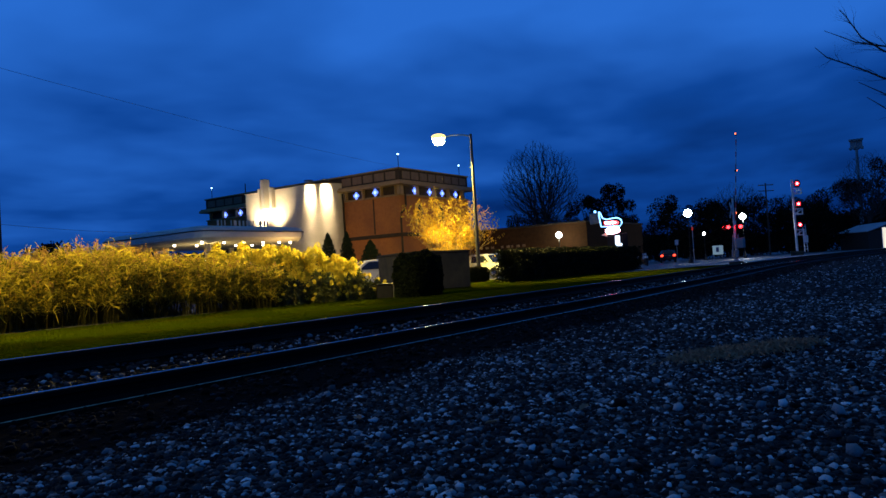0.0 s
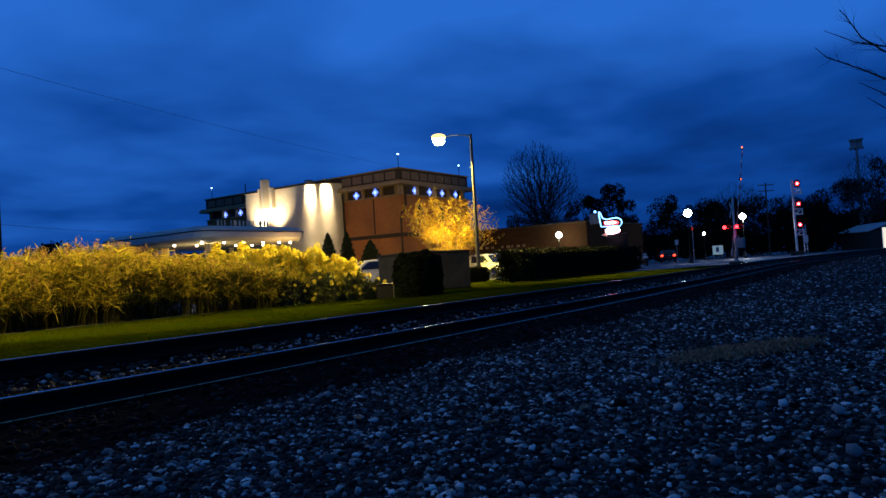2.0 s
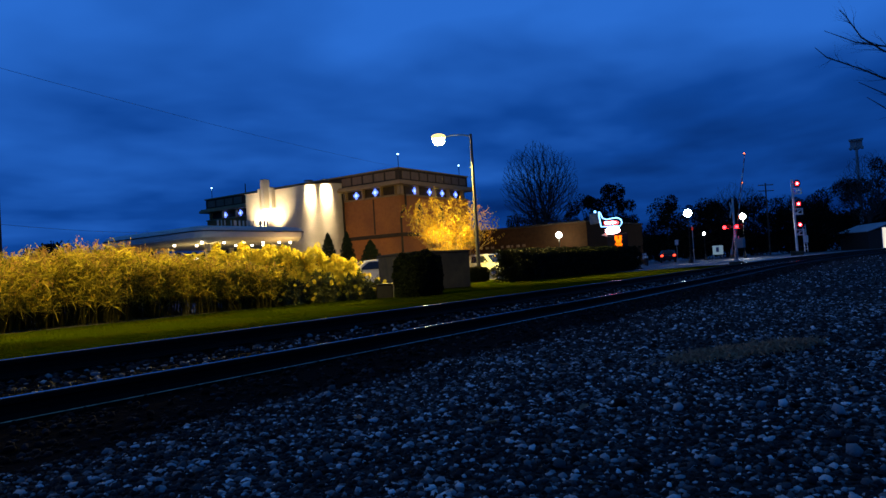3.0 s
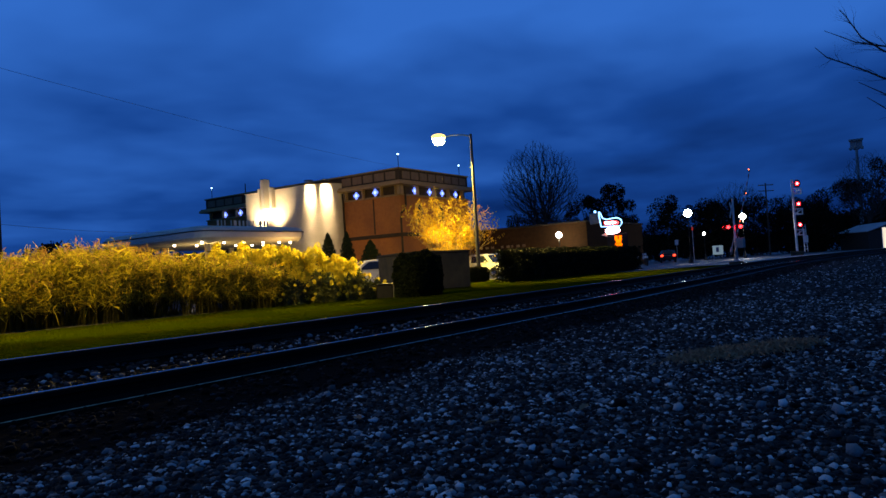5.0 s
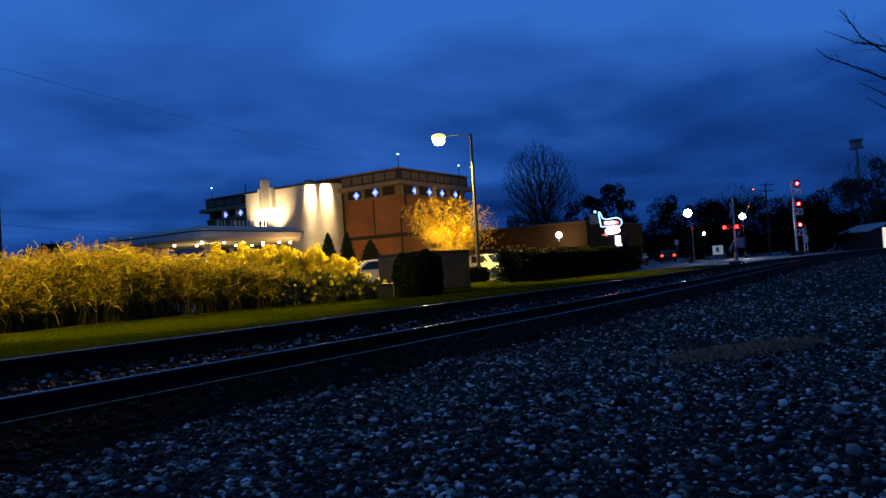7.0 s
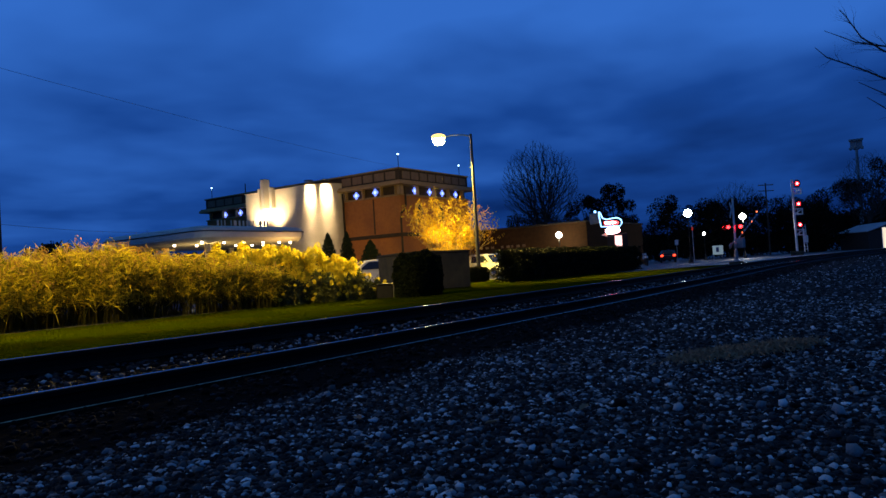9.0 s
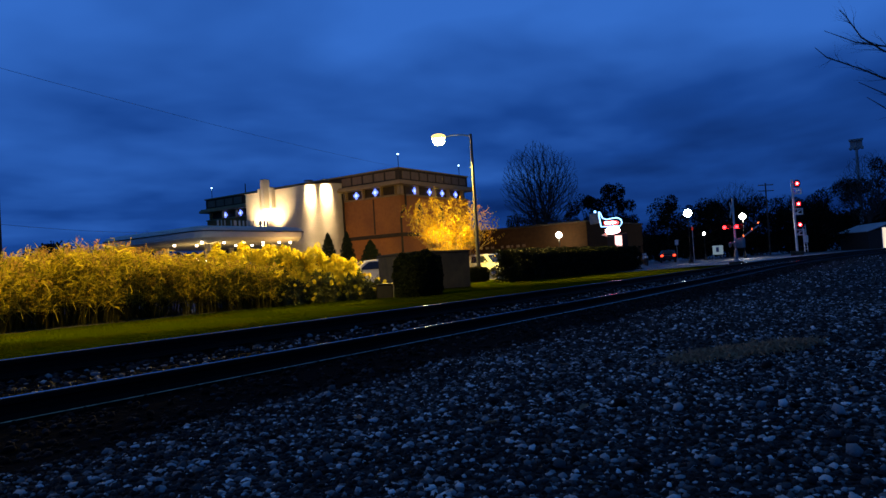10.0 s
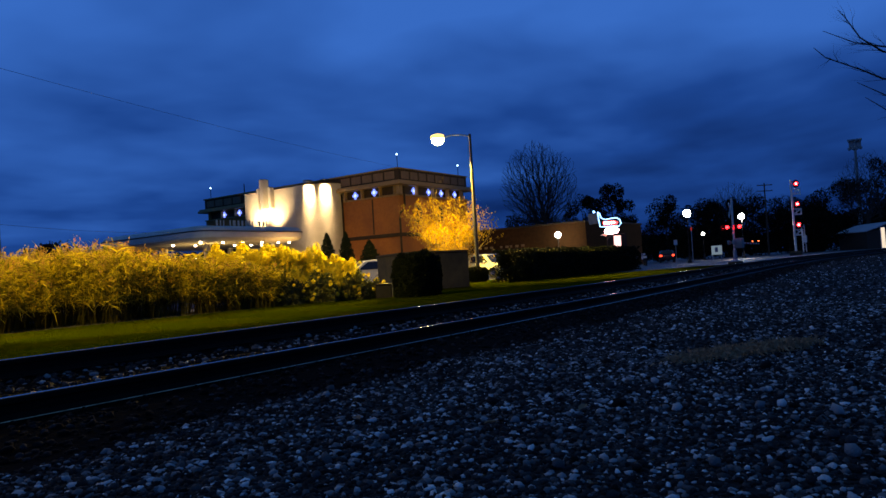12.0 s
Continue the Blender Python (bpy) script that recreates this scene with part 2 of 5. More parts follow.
# ---- mesh tools ----
class Shape:
    def __init__(self):
        self.v, self.f = [], []

    def add(self, verts, faces):
        k = len(self.v)
        self.v += [tuple(p) for p in verts]
        self.f += [tuple(i + k for i in f) for f in faces]
        return self

    def box(self, c, s, bevel=0.0, turn=None):
        """A box with chamfered edges: centre, size, chamfer, turning matrix."""
        h = [x / 2 for x in s]
        b = min(bevel, min(h) * 0.49)
        pts, ids = [], {}
        for sx in (-1, 1):
            for sy in (-1, 1):
                for sz in (-1, 1):
                    sg = (sx, sy, sz)
                    for a in range(3):
                        p = [sg[i] * (h[i] - (0 if i == a else b)) for i in range(3)]
                        ids[sg, a] = len(pts)
                        pts.append(p)
        faces = []
        for a in range(3):
            u, w = [i for i in range(3) if i != a]
            for s1 in (-1, 1):
                def sign(p, q):
                    r = [0, 0, 0]
                    r[a], r[u], r[w] = s1, p, q
                    return tuple(r)
                faces.append([ids[sign(p, q), a] for p, q in ((-1, -1), (1, -1), (1, 1), (-1, 1))])
        if b > 0:
            for w in range(3):
                a, u = [i for i in range(3) if i != w]
                for sa in (-1, 1):
                    for su in (-1, 1):
                        def sign2(q):
                            r = [0, 0, 0]
                            r[a], r[u], r[w] = sa, su, q
                            return tuple(r)
                        faces.append([ids[sign2(-1), a], ids[sign2(-1), u], ids[sign2(1), u], ids[sign2(1), a]])
            for sx in (-1, 1):
                for sy in (-1, 1):
                    for sz in (-1, 1):
                        faces.append([ids[(sx, sy, sz), a] for a in range(3)])
        m = turn if turn is not None else Matrix.Identity(3)
        return self.add([Vector(c) + m @ Vector(p) for p in pts], faces)

    def tube(self, pts, radii, n=8, cap=True):
        pts = [Vector(p) for p in pts]
        if isinstance(radii, (int, float)):
            radii = [radii] * len(pts)
        verts, faces = [], []
        for i, p in enumerate(pts):
            d = (pts[min(i + 1, len(pts) - 1)] - pts[max(i - 1, 0)]).normalized()
            a = d.cross(Vector((0, 0, 1)) if abs(d.z) < 0.9 else Vector((1, 0, 0))).normalized()
            b = d.cross(a)
            for j in range(n):
                t = 2 * math.pi * j / n
                verts.append(p + radii[i] * (math.cos(t) * a + math.sin(t) * b))
        for i in range(len(pts) - 1):
            for j in range(n):
                k = (j + 1) % n
                faces.append((i * n + j, i * n + k, (i + 1) * n + k, (i + 1) * n + j))
        if cap:
            faces.append(tuple(range(n)))
            faces.append(tuple((len(pts) - 1) * n + j for j in range(n)))
        return self.add(verts, faces)

    def lathe(self, prof, c=(0, 0, 0), n=16):
        """A turned body: (radius, height) rows from bottom to top."""
        verts, faces = [], []
        for r, z in prof:
            for j in range(n):
                t = 2 * math.pi * j / n
                verts.append((c[0] + r * math.cos(t), c[1] + r * math.sin(t), c[2] + z))
        for i in range(len(prof) - 1):
            for j in range(n):
                k = (j + 1) % n
                faces.append((i * n + j, i * n + k, (i + 1) * n + k, (i + 1) * n + j))
        faces.append(tuple(range(n)))
        faces.append(tuple((len(prof) - 1) * n + j for j in range(n)))
        return self.add(verts, faces)

    def prism(self, poly, z0, z1, bev=0.0):
        """An upright prism over a plan outline; the outline may be inset at the rims."""
        n = len(poly)
        rows = [(poly, z0), (poly, z1)]
        verts = [(x, y, z) for pl, z in rows for x, y in pl]
        faces = [(j, (j + 1) % n, n + (j + 1) % n, n + j) for j in range(n)]
        faces += [tuple(range(n)), tuple(n + j for j in range(n))]
        return self.add(verts, faces)

    def sheet(self, poly, depth, frame3):
        """A flat outline (u, v), given thickness, laid out by the matrix frame3 (u right, v up, w out)."""
        n = len(poly)
        verts = [frame3 @ Vector((u, v, w)) for w in (0, depth) for u, v in poly]
        faces = [(j, (j + 1) % n, n + (j + 1) % n, n + j) for j in range(n)]
        faces += [tuple(range(n)), tuple(n + j for j in range(n))]
        return self.add(verts, faces)

    def mesh(self, name, smooth=False):
        me = bpy.data.meshes.new(name)
        me.from_pydata(self.v, [], self.f)
        bm = bmesh.new()
        bm.from_mesh(me)
        bmesh.ops.recalc_face_normals(bm, faces=bm.faces)
        bm.to_mesh(me)
        bm.free()
        if smooth:
            me.shade_smooth()
            me.set_sharp_from_angle(angle=radians(40))
        return me


def np_mesh(name, verts, faces):
    """A mesh from arrays: verts (n, 3), faces (m, k)."""
    verts, faces = np.asarray(verts, np.float32), np.asarray(faces, np.int32)
    me = bpy.data.meshes.new(name)
    me.vertices.add(len(verts))
    me.vertices.foreach_set("co", verts.ravel())
    m, k = faces.shape
    me.loops.add(m * k)
    me.loops.foreach_set("vertex_index", faces.ravel())
    me.polygons.add(m)
    me.polygons.foreach_set("loop_start", np.arange(0, m * k, k, dtype=np.int32))
    me.update(calc_edges=True)
    return me


def thing(name, at, label, category, group="", rz=0.0, kind=""):
    ob = new(name)
    ob.empty_display_size = 0.2
    ob.matrix_basis = pose(*at, 0, 0, rz)
    return tagged(ob, label, category, group, kind)


def part(name, shape, mat, parent, label="", smooth=False, kind=""):
    me = shape if isinstance(shape, bpy.types.Mesh) else shape.mesh(name, smooth)
    if not me.materials:
        me.materials.append(mat)
    ob = new(name, me)
    ob.parent = parent
    return tagged(ob, label, kind=kind)


def structure(name, shape, mat, label, category, smooth=False):
    me = shape if isinstance(shape, bpy.types.Mesh) else shape.mesh(name, smooth)
    if mat:
        me.materials.append(mat)
    return tagged(new(name, me), label, category, kind="structure")


RNG = np.random.default_rng(7)


def cards(centres, length, width, spread=1.0, up=0.0):
    """Small leaf quads at the centres, folded along the middle, turned at random."""
    n = len(centres)
    d = RNG.normal(size=(n, 3)) * spread
    d[:, 2] += up
    d /= np.linalg.norm(d, axis=1)[:, None] + 1e-9
    e = np.cross(d, RNG.normal(size=(n, 3)))
    e /= np.linalg.norm(e, axis=1)[:, None] + 1e-9
    ln = length * RNG.uniform(0.6, 1.3, (n, 1))
    wd = width * RNG.uniform(0.6, 1.3, (n, 1))
    c = np.asarray(centres)
    v = np.stack([c - d * ln / 2, c + e * wd / 2, c + d * ln / 2, c - e * wd / 2], 1).reshape(-1, 3)
    return v, np.arange(4 * n).reshape(-1, 4)


# ---- ground and track ----
def bend(x):
    """How far the track line lies aside of its first straight."""
    xs = [-4000, -60, 12, 20, 30, 48, 70, 100, 150, 300, 600, 4000]
    ys = [0, 0, 0, 0.15, 0.7, 1.5, 0.9, -2.5, -12, -60, -200, -2400]
    return float(np.interp(x, xs, ys))


def bend_smooth(x):
    w = 6 + 0.12 * abs(x)
    return sum(bend(x + w * k) for k in (-1, -0.5, 0, 0.5, 1)) / 5


def stations():
    xs = list(np.arange(-12, 60, 1.0)) + list(np.arange(60, 160, 4.0)) + [180, 220, 280, 360, 480, 700, 1100, 1800, 3000]
    return [-3000, -1000, -300, -100, -40] + xs


def profile(x):
    """The ground's cross-section: (offset across the track, height, material)."""
    # the lawn bulges from x 22 to 34, its dark green standing for shade
    verge = float(np.interp(x, [0, 18, 22, 34, 38, 46], [15.0, 15.0, 22.5, 22.5, 13.0, 10.7]))
    return [(-2500, -0.3, 0), (-300, -0.3, 0), (-60, -0.3, 0), (-20, -0.29, 0), (-8, -0.28, 0), (-3, -0.28, 0), (0, -0.27, 0), (2, -0.26, 0),
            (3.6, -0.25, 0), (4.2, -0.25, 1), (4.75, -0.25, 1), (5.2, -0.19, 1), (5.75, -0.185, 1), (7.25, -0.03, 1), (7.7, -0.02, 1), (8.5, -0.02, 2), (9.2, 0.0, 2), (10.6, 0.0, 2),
            (verge + 0.01, 0.0, 3), (verge + 5, -0.03, 3), (40, -0.03, 3), (100, -0.03, 3), (400, -0.03, 3), (2500, -0.03, 3)]


def build_ground():
    xs = stations()
    verts, faces, mi = [], [], []
    n = len(profile(0))
    for x in xs:
        o = bend_smooth(x)
        for k, (y, z, m) in enumerate(profile(x)):
            wob = 0.0
            if -12 < x < 60 and 15 <= k <= 17:
                wob = 0.03 * noise.noise(Vector((x * 0.7, y * 0.7, 3)))
            verts.append((x, y + o * (1 if abs(y) < 60 else 0), z + wob))
    for i in range(len(xs) - 1):
        for k in range(n - 1):
            a = i * n + k
            faces.append((a, a + n, a + n + 1, a + 1))
            mi.append(profile(0)[k][2])
    me = np_mesh("ground", verts, faces)
    for m in (M_GRAVEL, M_BED_DARK, M_LAWN, M_ASPHALT):
        me.materials.append(m)
    me.polygons.foreach_set("material_index", mi)
    me.update()
    return structure("ground", me, None, "gravel trackside, dark ballast, lit lawn and asphalt lot", "ground")


ground = build_ground()


def sweep(section, y0, z0, tilt, x0, x1):
    """A section (across, up) carried along the track line."""
    xs = [x for x in stations() if x0 <= x <= x1]
    c, s = math.cos(tilt), math.sin(tilt)
    n = len(section)
    v, f = [], []
    for x in xs:
        for u, w in section:
            v.append((x, y0 + bend_smooth(x) + u * c - w * s, z0 + u * s + w * c))
    for i in range(len(xs) - 1):
        for j in range(n):
            k = (j + 1) % n
            f.append((i * n + j, i * n + k, (i + 1) * n + k, (i + 1) * n + j))
    return v, f, len(xs) - 1


RAIL = [(-0.07, -0.176), (-0.07, -0.1685), (-0.0635, -0.1625), (-0.044, -0.1615), (-0.02, -0.142), (-0.009, -0.13), (-0.009, -0.06), (-0.034, -0.045), (-0.036, -0.012), (-0.028, -0.002), (-0.013, 0.0005),
        (0.013, 0.0005), (0.028, -0.002), (0.036, -0.012), (0.034, -0.045), (0.009, -0.06), (0.009, -0.13), (0.02, -0.142), (0.07, -0.162), (0.07, -0.172)]
BANK = math.atan2(0.155, 1.507)
track = thing("railway_track", (0, 0, 0), "banked single railway track with polished rails on dark ties", "railway track", kind="structure")


def build_track():
    for y0, z0 in ((5.72, 0.0), (7.22, 0.155)):
        v, f, segs = sweep(RAIL, y0, z0, BANK, -100, 1100)
        me = np_mesh("rail", v, f)
        me.materials.append(M_RUST)
        me.materials.append(M_POLISH)
        me.materials.append(M_FOOT_GLINT)
        idx = np.zeros(len(f), np.int32)
        idx.reshape(segs, len(RAIL))[:, 10] = 1
        # the glint strip goes on the near rail only
        idx.reshape(segs, len(RAIL))[:, 1] = 2 if y0 < 6 else 0
        me.polygons.foreach_set("material_index", idx)
        me.shade_smooth()
        me.set_sharp_from_angle(angle=radians(25))
        me.update()
        part("rail", me, None, track, "rusty steel rail with a polished head")
    tie = Shape().box((0, 0, 0), (0.22, 2.6, 0.18), 0.012).mesh("tie")
    tie.materials.append(M_TIE)
    plate = Shape().box((0, 0, 0), (0.19, 0.34, 0.02), 0.004).mesh("tie_plate")
    plate.materials.append(M_RUST)
    spike = Shape().box((0, 0, 0.002), (0.03, 0.045, 0.026), 0.006).mesh("spike")
    spike.materials.append(M_RUST)
    x = -8.0
    while x < 62:
        o = bend_smooth(x)
        m = Matrix.Translation((x, 6.47 + o, 0.0775 - 0.286)) @ Matrix.Rotation(BANK, 4, "X") @ Matrix.Rotation(random.uniform(-0.015, 0.015), 4, "Z")
        ob = part("tie", tie, None, track)
        ob.matrix_basis = m
        if x < 30:
            for u in (-0.753, 0.753):
                p = part("tie_plate", plate, None, track)
                p.matrix_basis = m @ Matrix.Translation((0, u, 0.100))
                if x < 16:
                    for du, dx in ((-0.095, 0.05), (0.095, -0.05)):
                        q = part("spike", spike, None, track)
                        q.matrix_basis = m @ Matrix.Translation((dx, u + du, 0.115))
        x += 0.52


build_track()

def ico():
    bm = bmesh.new()
    bmesh.ops.create_icosphere(bm, subdivisions=1, radius=1)
    v = np.array([p.co[:] for p in bm.verts])
    f = np.array([[q.index for q in t.verts] for t in bm.faces])
    bm.free()
    return v, f


ICO_V, ICO_F = ico()


def stones(xy, z, size, flat=0.62):
    """Angular stones: displaced low polyhedra lying on the ground."""
    n = len(xy)
    v = np.repeat(ICO_V[None], n, 0) * RNG.uniform(0.62, 1.25, (n, len(ICO_V), 1))
    s = size * np.clip(RNG.lognormal(0, 0.32, (n, 1)), 0.5, 1.75) / 2
    sc = np.stack([s[:, 0] * RNG.uniform(0.8, 1.45, n), s[:, 0] * RNG.uniform(0.7, 1.1, n), s[:, 0] * RNG.uniform(flat * 0.7, flat * 1.4, n)], 1)
    v = v * sc[:, None, :]
    # lean, then turn
    a, t = RNG.uniform(0, 2 * np.pi, n), RNG.normal(0, 0.45, n)
    ct, st = np.cos(t)[:, None], np.sin(t)[:, None]
    y, zz = v[:, :, 1] * ct - v[:, :, 2] * st, v[:, :, 1] * st + v[:, :, 2] * ct
    ca, sa = np.cos(a)[:, None], np.sin(a)[:, None]
    x2, y2 = v[:, :, 0] * ca - y * sa, v[:, :, 0] * sa + y * ca
    out = np.stack([x2 + xy[:, 0:1], y2 + xy[:, 1:2], zz + np.asarray(z)[:, None] + sc[:, 2:3] * 0.35], 2)
    f = (np.arange(n) * len(ICO_V))[:, None, None] + ICO_F[None]
    return out.reshape(-1, 3), f.reshape(-1, 3)


def track_bed_height(y):
    return np.interp(y, [4.75, 5.2, 5.75, 7.25, 7.7], [-0.25, -0.19, -0.185, -0.03, -0.02])


def bed_height(xy):
    off = np.array([bend_smooth(x) for x in xy[:, 0]])
    return np.interp(xy[:, 1] - off, [-300, -20, -8, 0, 2, 3.6, 4.75, 5.2], [-0.3, -0.29, -0.28, -0.27, -0.26, -0.25, -0.25, -0.19])


def wedge(n, r0, r1, a0, a1):
    r = np.sqrt(RNG.uniform(r0 * r0, r1 * r1, n))
    a = np.radians(RNG.uniform(a0, a1, n))
    return np.stack([r * np.cos(a), r * np.sin(a)], 1)


def build_stones():
    made = []
    for n, r0, r1, size in ((60000, 2.2, 8, 0.034), (52000, 8, 16, 0.040), (36000, 16, 34, 0.052), (16000, 34, 75, 0.075)):
        xy = wedge(n, r0, r1, -2, 78)
        off = np.array([bend_smooth(x) for x in xy[:, 0]])
        keep = xy[:, 1] - off < 4.45 + 0.12 * np.sin(xy[:, 0] * 2.1) + RNG.normal(0, 0.06, n)
        made.append((xy[keep], size))
    xy = np.stack([RNG.uniform(-14, 16, 17000), RNG.uniform(-11, 4.85, 17000)], 1)
    ang = np.degrees(np.arctan2(xy[:, 1], xy[:, 0]))
    made.append((xy[~((ang > -2) & (ang < 78) & (np.hypot(xy[:, 0], xy[:, 1]) > 2.2))], 0.055))
    vs, fs, mi, k = [], [], [], 0
    for xy, size in made:
        v, f = stones(xy, bed_height(xy) - 0.004, size)
        across = xy[:, 1] - np.array([bend_smooth(x) for x in xy[:, 0]])
        blot = np.array([noise.noise(Vector((p[0] * 0.5, p[1] * 0.9, 2))) for p in xy])
        # the share of darker stones grows towards the rail
        near_rail = RNG.uniform(0, 1, len(xy)) < np.interp(across + blot * 0.7, [3.3, 4.6], [0.0, 0.85])
        mi.append(np.repeat(near_rail.astype(np.int32), len(ICO_F)))
        vs.append(v), fs.append(f + k)
        k += len(v)
    me = np_mesh("gravel", np.concatenate(vs), np.concatenate(fs))
    me.materials.append(M_STONE)
    me.materials.append(M_STONE_DARKER)
    me.polygons.foreach_set("material_index", np.concatenate(mi))
    me.update()
    part("gravel", me, None, ground, "loose grey crushed stone", kind="stuff")
    # ballast between and beside the rails
    n = 16000
    x = RNG.uniform(-1, 1, n) ** 2 * 55 - 1
    y = RNG.uniform(4.5, 7.9, n)
    y = np.where((abs(y - 5.69) < 0.17) | (abs(y - 7.22) < 0.1), 6.1 + RNG.uniform(0, 0.9, n), y)
    z, y0 = track_bed_height(y) - 0.005, y.copy()
    y = y + np.array([bend_smooth(q) for q in x])
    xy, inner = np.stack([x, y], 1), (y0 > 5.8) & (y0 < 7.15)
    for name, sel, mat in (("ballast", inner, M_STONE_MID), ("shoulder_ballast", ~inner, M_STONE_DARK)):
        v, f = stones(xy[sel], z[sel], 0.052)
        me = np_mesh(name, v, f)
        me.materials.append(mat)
        part(name, me, None, track, "loose ballast stones", kind="stuff")
    # larger single stones lying on top
    kinds = []
    for i in range(10):
        v, f = stones(np.zeros((1, 2)), np.zeros(1), 0.075)
        me = np_mesh("stone", v, f)
        me.materials.append(M_STONE_EACH)
        kinds.append(me)
    xy = wedge(1500, 2.5, 9.5, 1, 70)
    xy = xy[xy[:, 1] < 4.6][:300]
    for i, (px, py) in enumerate(xy):
        ob = part("stone", kinds[i % 10], None, ground)
        s = random.uniform(0.45, 0.85)
        ob.matrix_basis = pose(px, py, -0.248, 0, 0, random.uniform(0, 360)) @ Matrix.Diagonal((s, s, s, 1))


# ---- lawn ----
def build_lawn():
    n = 330000
    x = RNG.uniform(0, 1, n) ** 1.3 * 48 - 2
    lo, hi = 8.4, np.interp(x, [0, 18, 22, 34, 38, 46], [15.0, 15.0, 22.5, 22.5, 13.0, 10.7])
    y = RNG.uniform(0, 1, n) * (hi - lo) + lo + np.array([bend_smooth(q) for q in x])
    h = RNG.uniform(0.004, 0.026, n)
    a = RNG.uniform(0, np.pi, n)
    w = 0.0032
    base = np.stack([x, y, np.full(n, -0.01)], 1)
    side = np.stack([np.cos(a) * w, np.sin(a) * w, np.zeros(n)], 1)
    tip = base + np.stack([RNG.normal(0, 0.02, n), RNG.normal(0, 0.02, n), h + 0.02], 1)
    v = np.stack([base - side, base + side, tip], 1).reshape(-1, 3)
    me = np_mesh("lawn_grass", v, np.arange(3 * n).reshape(-1, 3))
    me.materials.append(M_BLADE)
    part("lawn_grass", me, None, ground, "short green lawn blades", kind="stuff")


# ---- plants ----
def ribbons(base, tip, droop, width, segs=3):
    """Curved tapering blades from base to tip, bowed by droop."""
    n = len(base)
    d = tip - base
    side = np.cross(d, RNG.normal(size=(n, 3)))
    side /= np.linalg.norm(side, axis=1)[:, None] + 1e-9
    rows = []
    for i in range(segs + 1):
        t = i / segs
        c = base + d * t + droop * (t * t)
        w = width * (1 - 0.9 * t)
        rows.append(np.stack([c - side * w[:, None], c + side * w[:, None]], 1))
    v = np.stack(rows, 1).reshape(n, -1, 3)
    q = np.array([[2 * i, 2 * i + 1, 2 * i + 3, 2 * i + 2] for i in range(segs)])
    f = (np.arange(n) * (2 * segs + 2))[:, None, None] + q[None]
    return v.reshape(-1, 3), f.reshape(-1, 4)


REEDS = []


def reed_clump(at, rx, ry, h, n):
    """A stand of tall dry grass: stalks, many short arching leaves and feathery plumes."""
    t = thing("tall_grass_clump", at, "tall dry golden grass with feathery tops beside the lawn", "tall grass", "tall grass bed")
    a, r = RNG.uniform(0, 2 * np.pi, n), np.sqrt(RNG.uniform(0, 1, n))
    base = np.stack([np.cos(a) * r * rx, np.sin(a) * r * ry, np.zeros(n)], 1)
    ragged = np.array([noise.noise(Vector(((p[0] + at[0]) * 1.7, (p[1] + at[1]) * 1.1, 7))) for p in base])
    hh = h * (RNG.uniform(0.66, 1.08, n) + 0.20 * ragged)
    lean = RNG.normal(0, 0.075, (n, 2)) + np.array([0.04, 0])
    tip = base + np.stack([lean[:, 0] * hh, lean[:, 1] * hh, hh], 1)
    stalks = ribbons(base, tip, np.zeros((n, 3)), np.full(n, 0.006), 2)
    k = n * 13
    own = RNG.integers(0, n, k)
    f = RNG.uniform(0.28, 1.0, k)[:, None] ** 0.8
    b2 = base[own] + (tip[own] - base[own]) * f
    out = RNG.normal(size=(k, 3))
    out[:, 2] = out[:, 2] * 0.6 + 0.85
    out /= np.linalg.norm(out, axis=1)[:, None]
    ln = RNG.uniform(0.12, 0.42, k)
    t2 = b2 + out * ln[:, None]
    dr = np.zeros((k, 3))
    dr[:, 2] = -RNG.uniform(0.1, 0.75, k) * ln
    leaves = ribbons(b2, t2, dr, RNG.uniform(0.007, 0.019, k), 2)
    part("stalk_mass", np_mesh("stalk_mass", *stalks), M_STALK_SHADED, t, "brown-green upright stalks, darkened for shade low in the clump", kind="stuff")
    part("leaf_mass", np_mesh("leaf_mass", *leaves), M_REED, t, kind="stuff")
    p = n // 3
    tops = tip[RNG.choice(n, p, replace=False)]
    m = 14
    c = np.repeat(tops, m, 0) + np.stack([RNG.normal(0, 0.03, p * m), RNG.normal(0, 0.03, p * m), RNG.uniform(-0.16, 0.12, p * m)], 1)
    v, fc = cards(c, 0.08, 0.018, 0.5, 1.0)
    part("plume_mass", np_mesh("plume_mass", v, fc), M_PLUME, t, "tawny feathery seed heads", kind="stuff")
    REEDS.append(t)
    return t


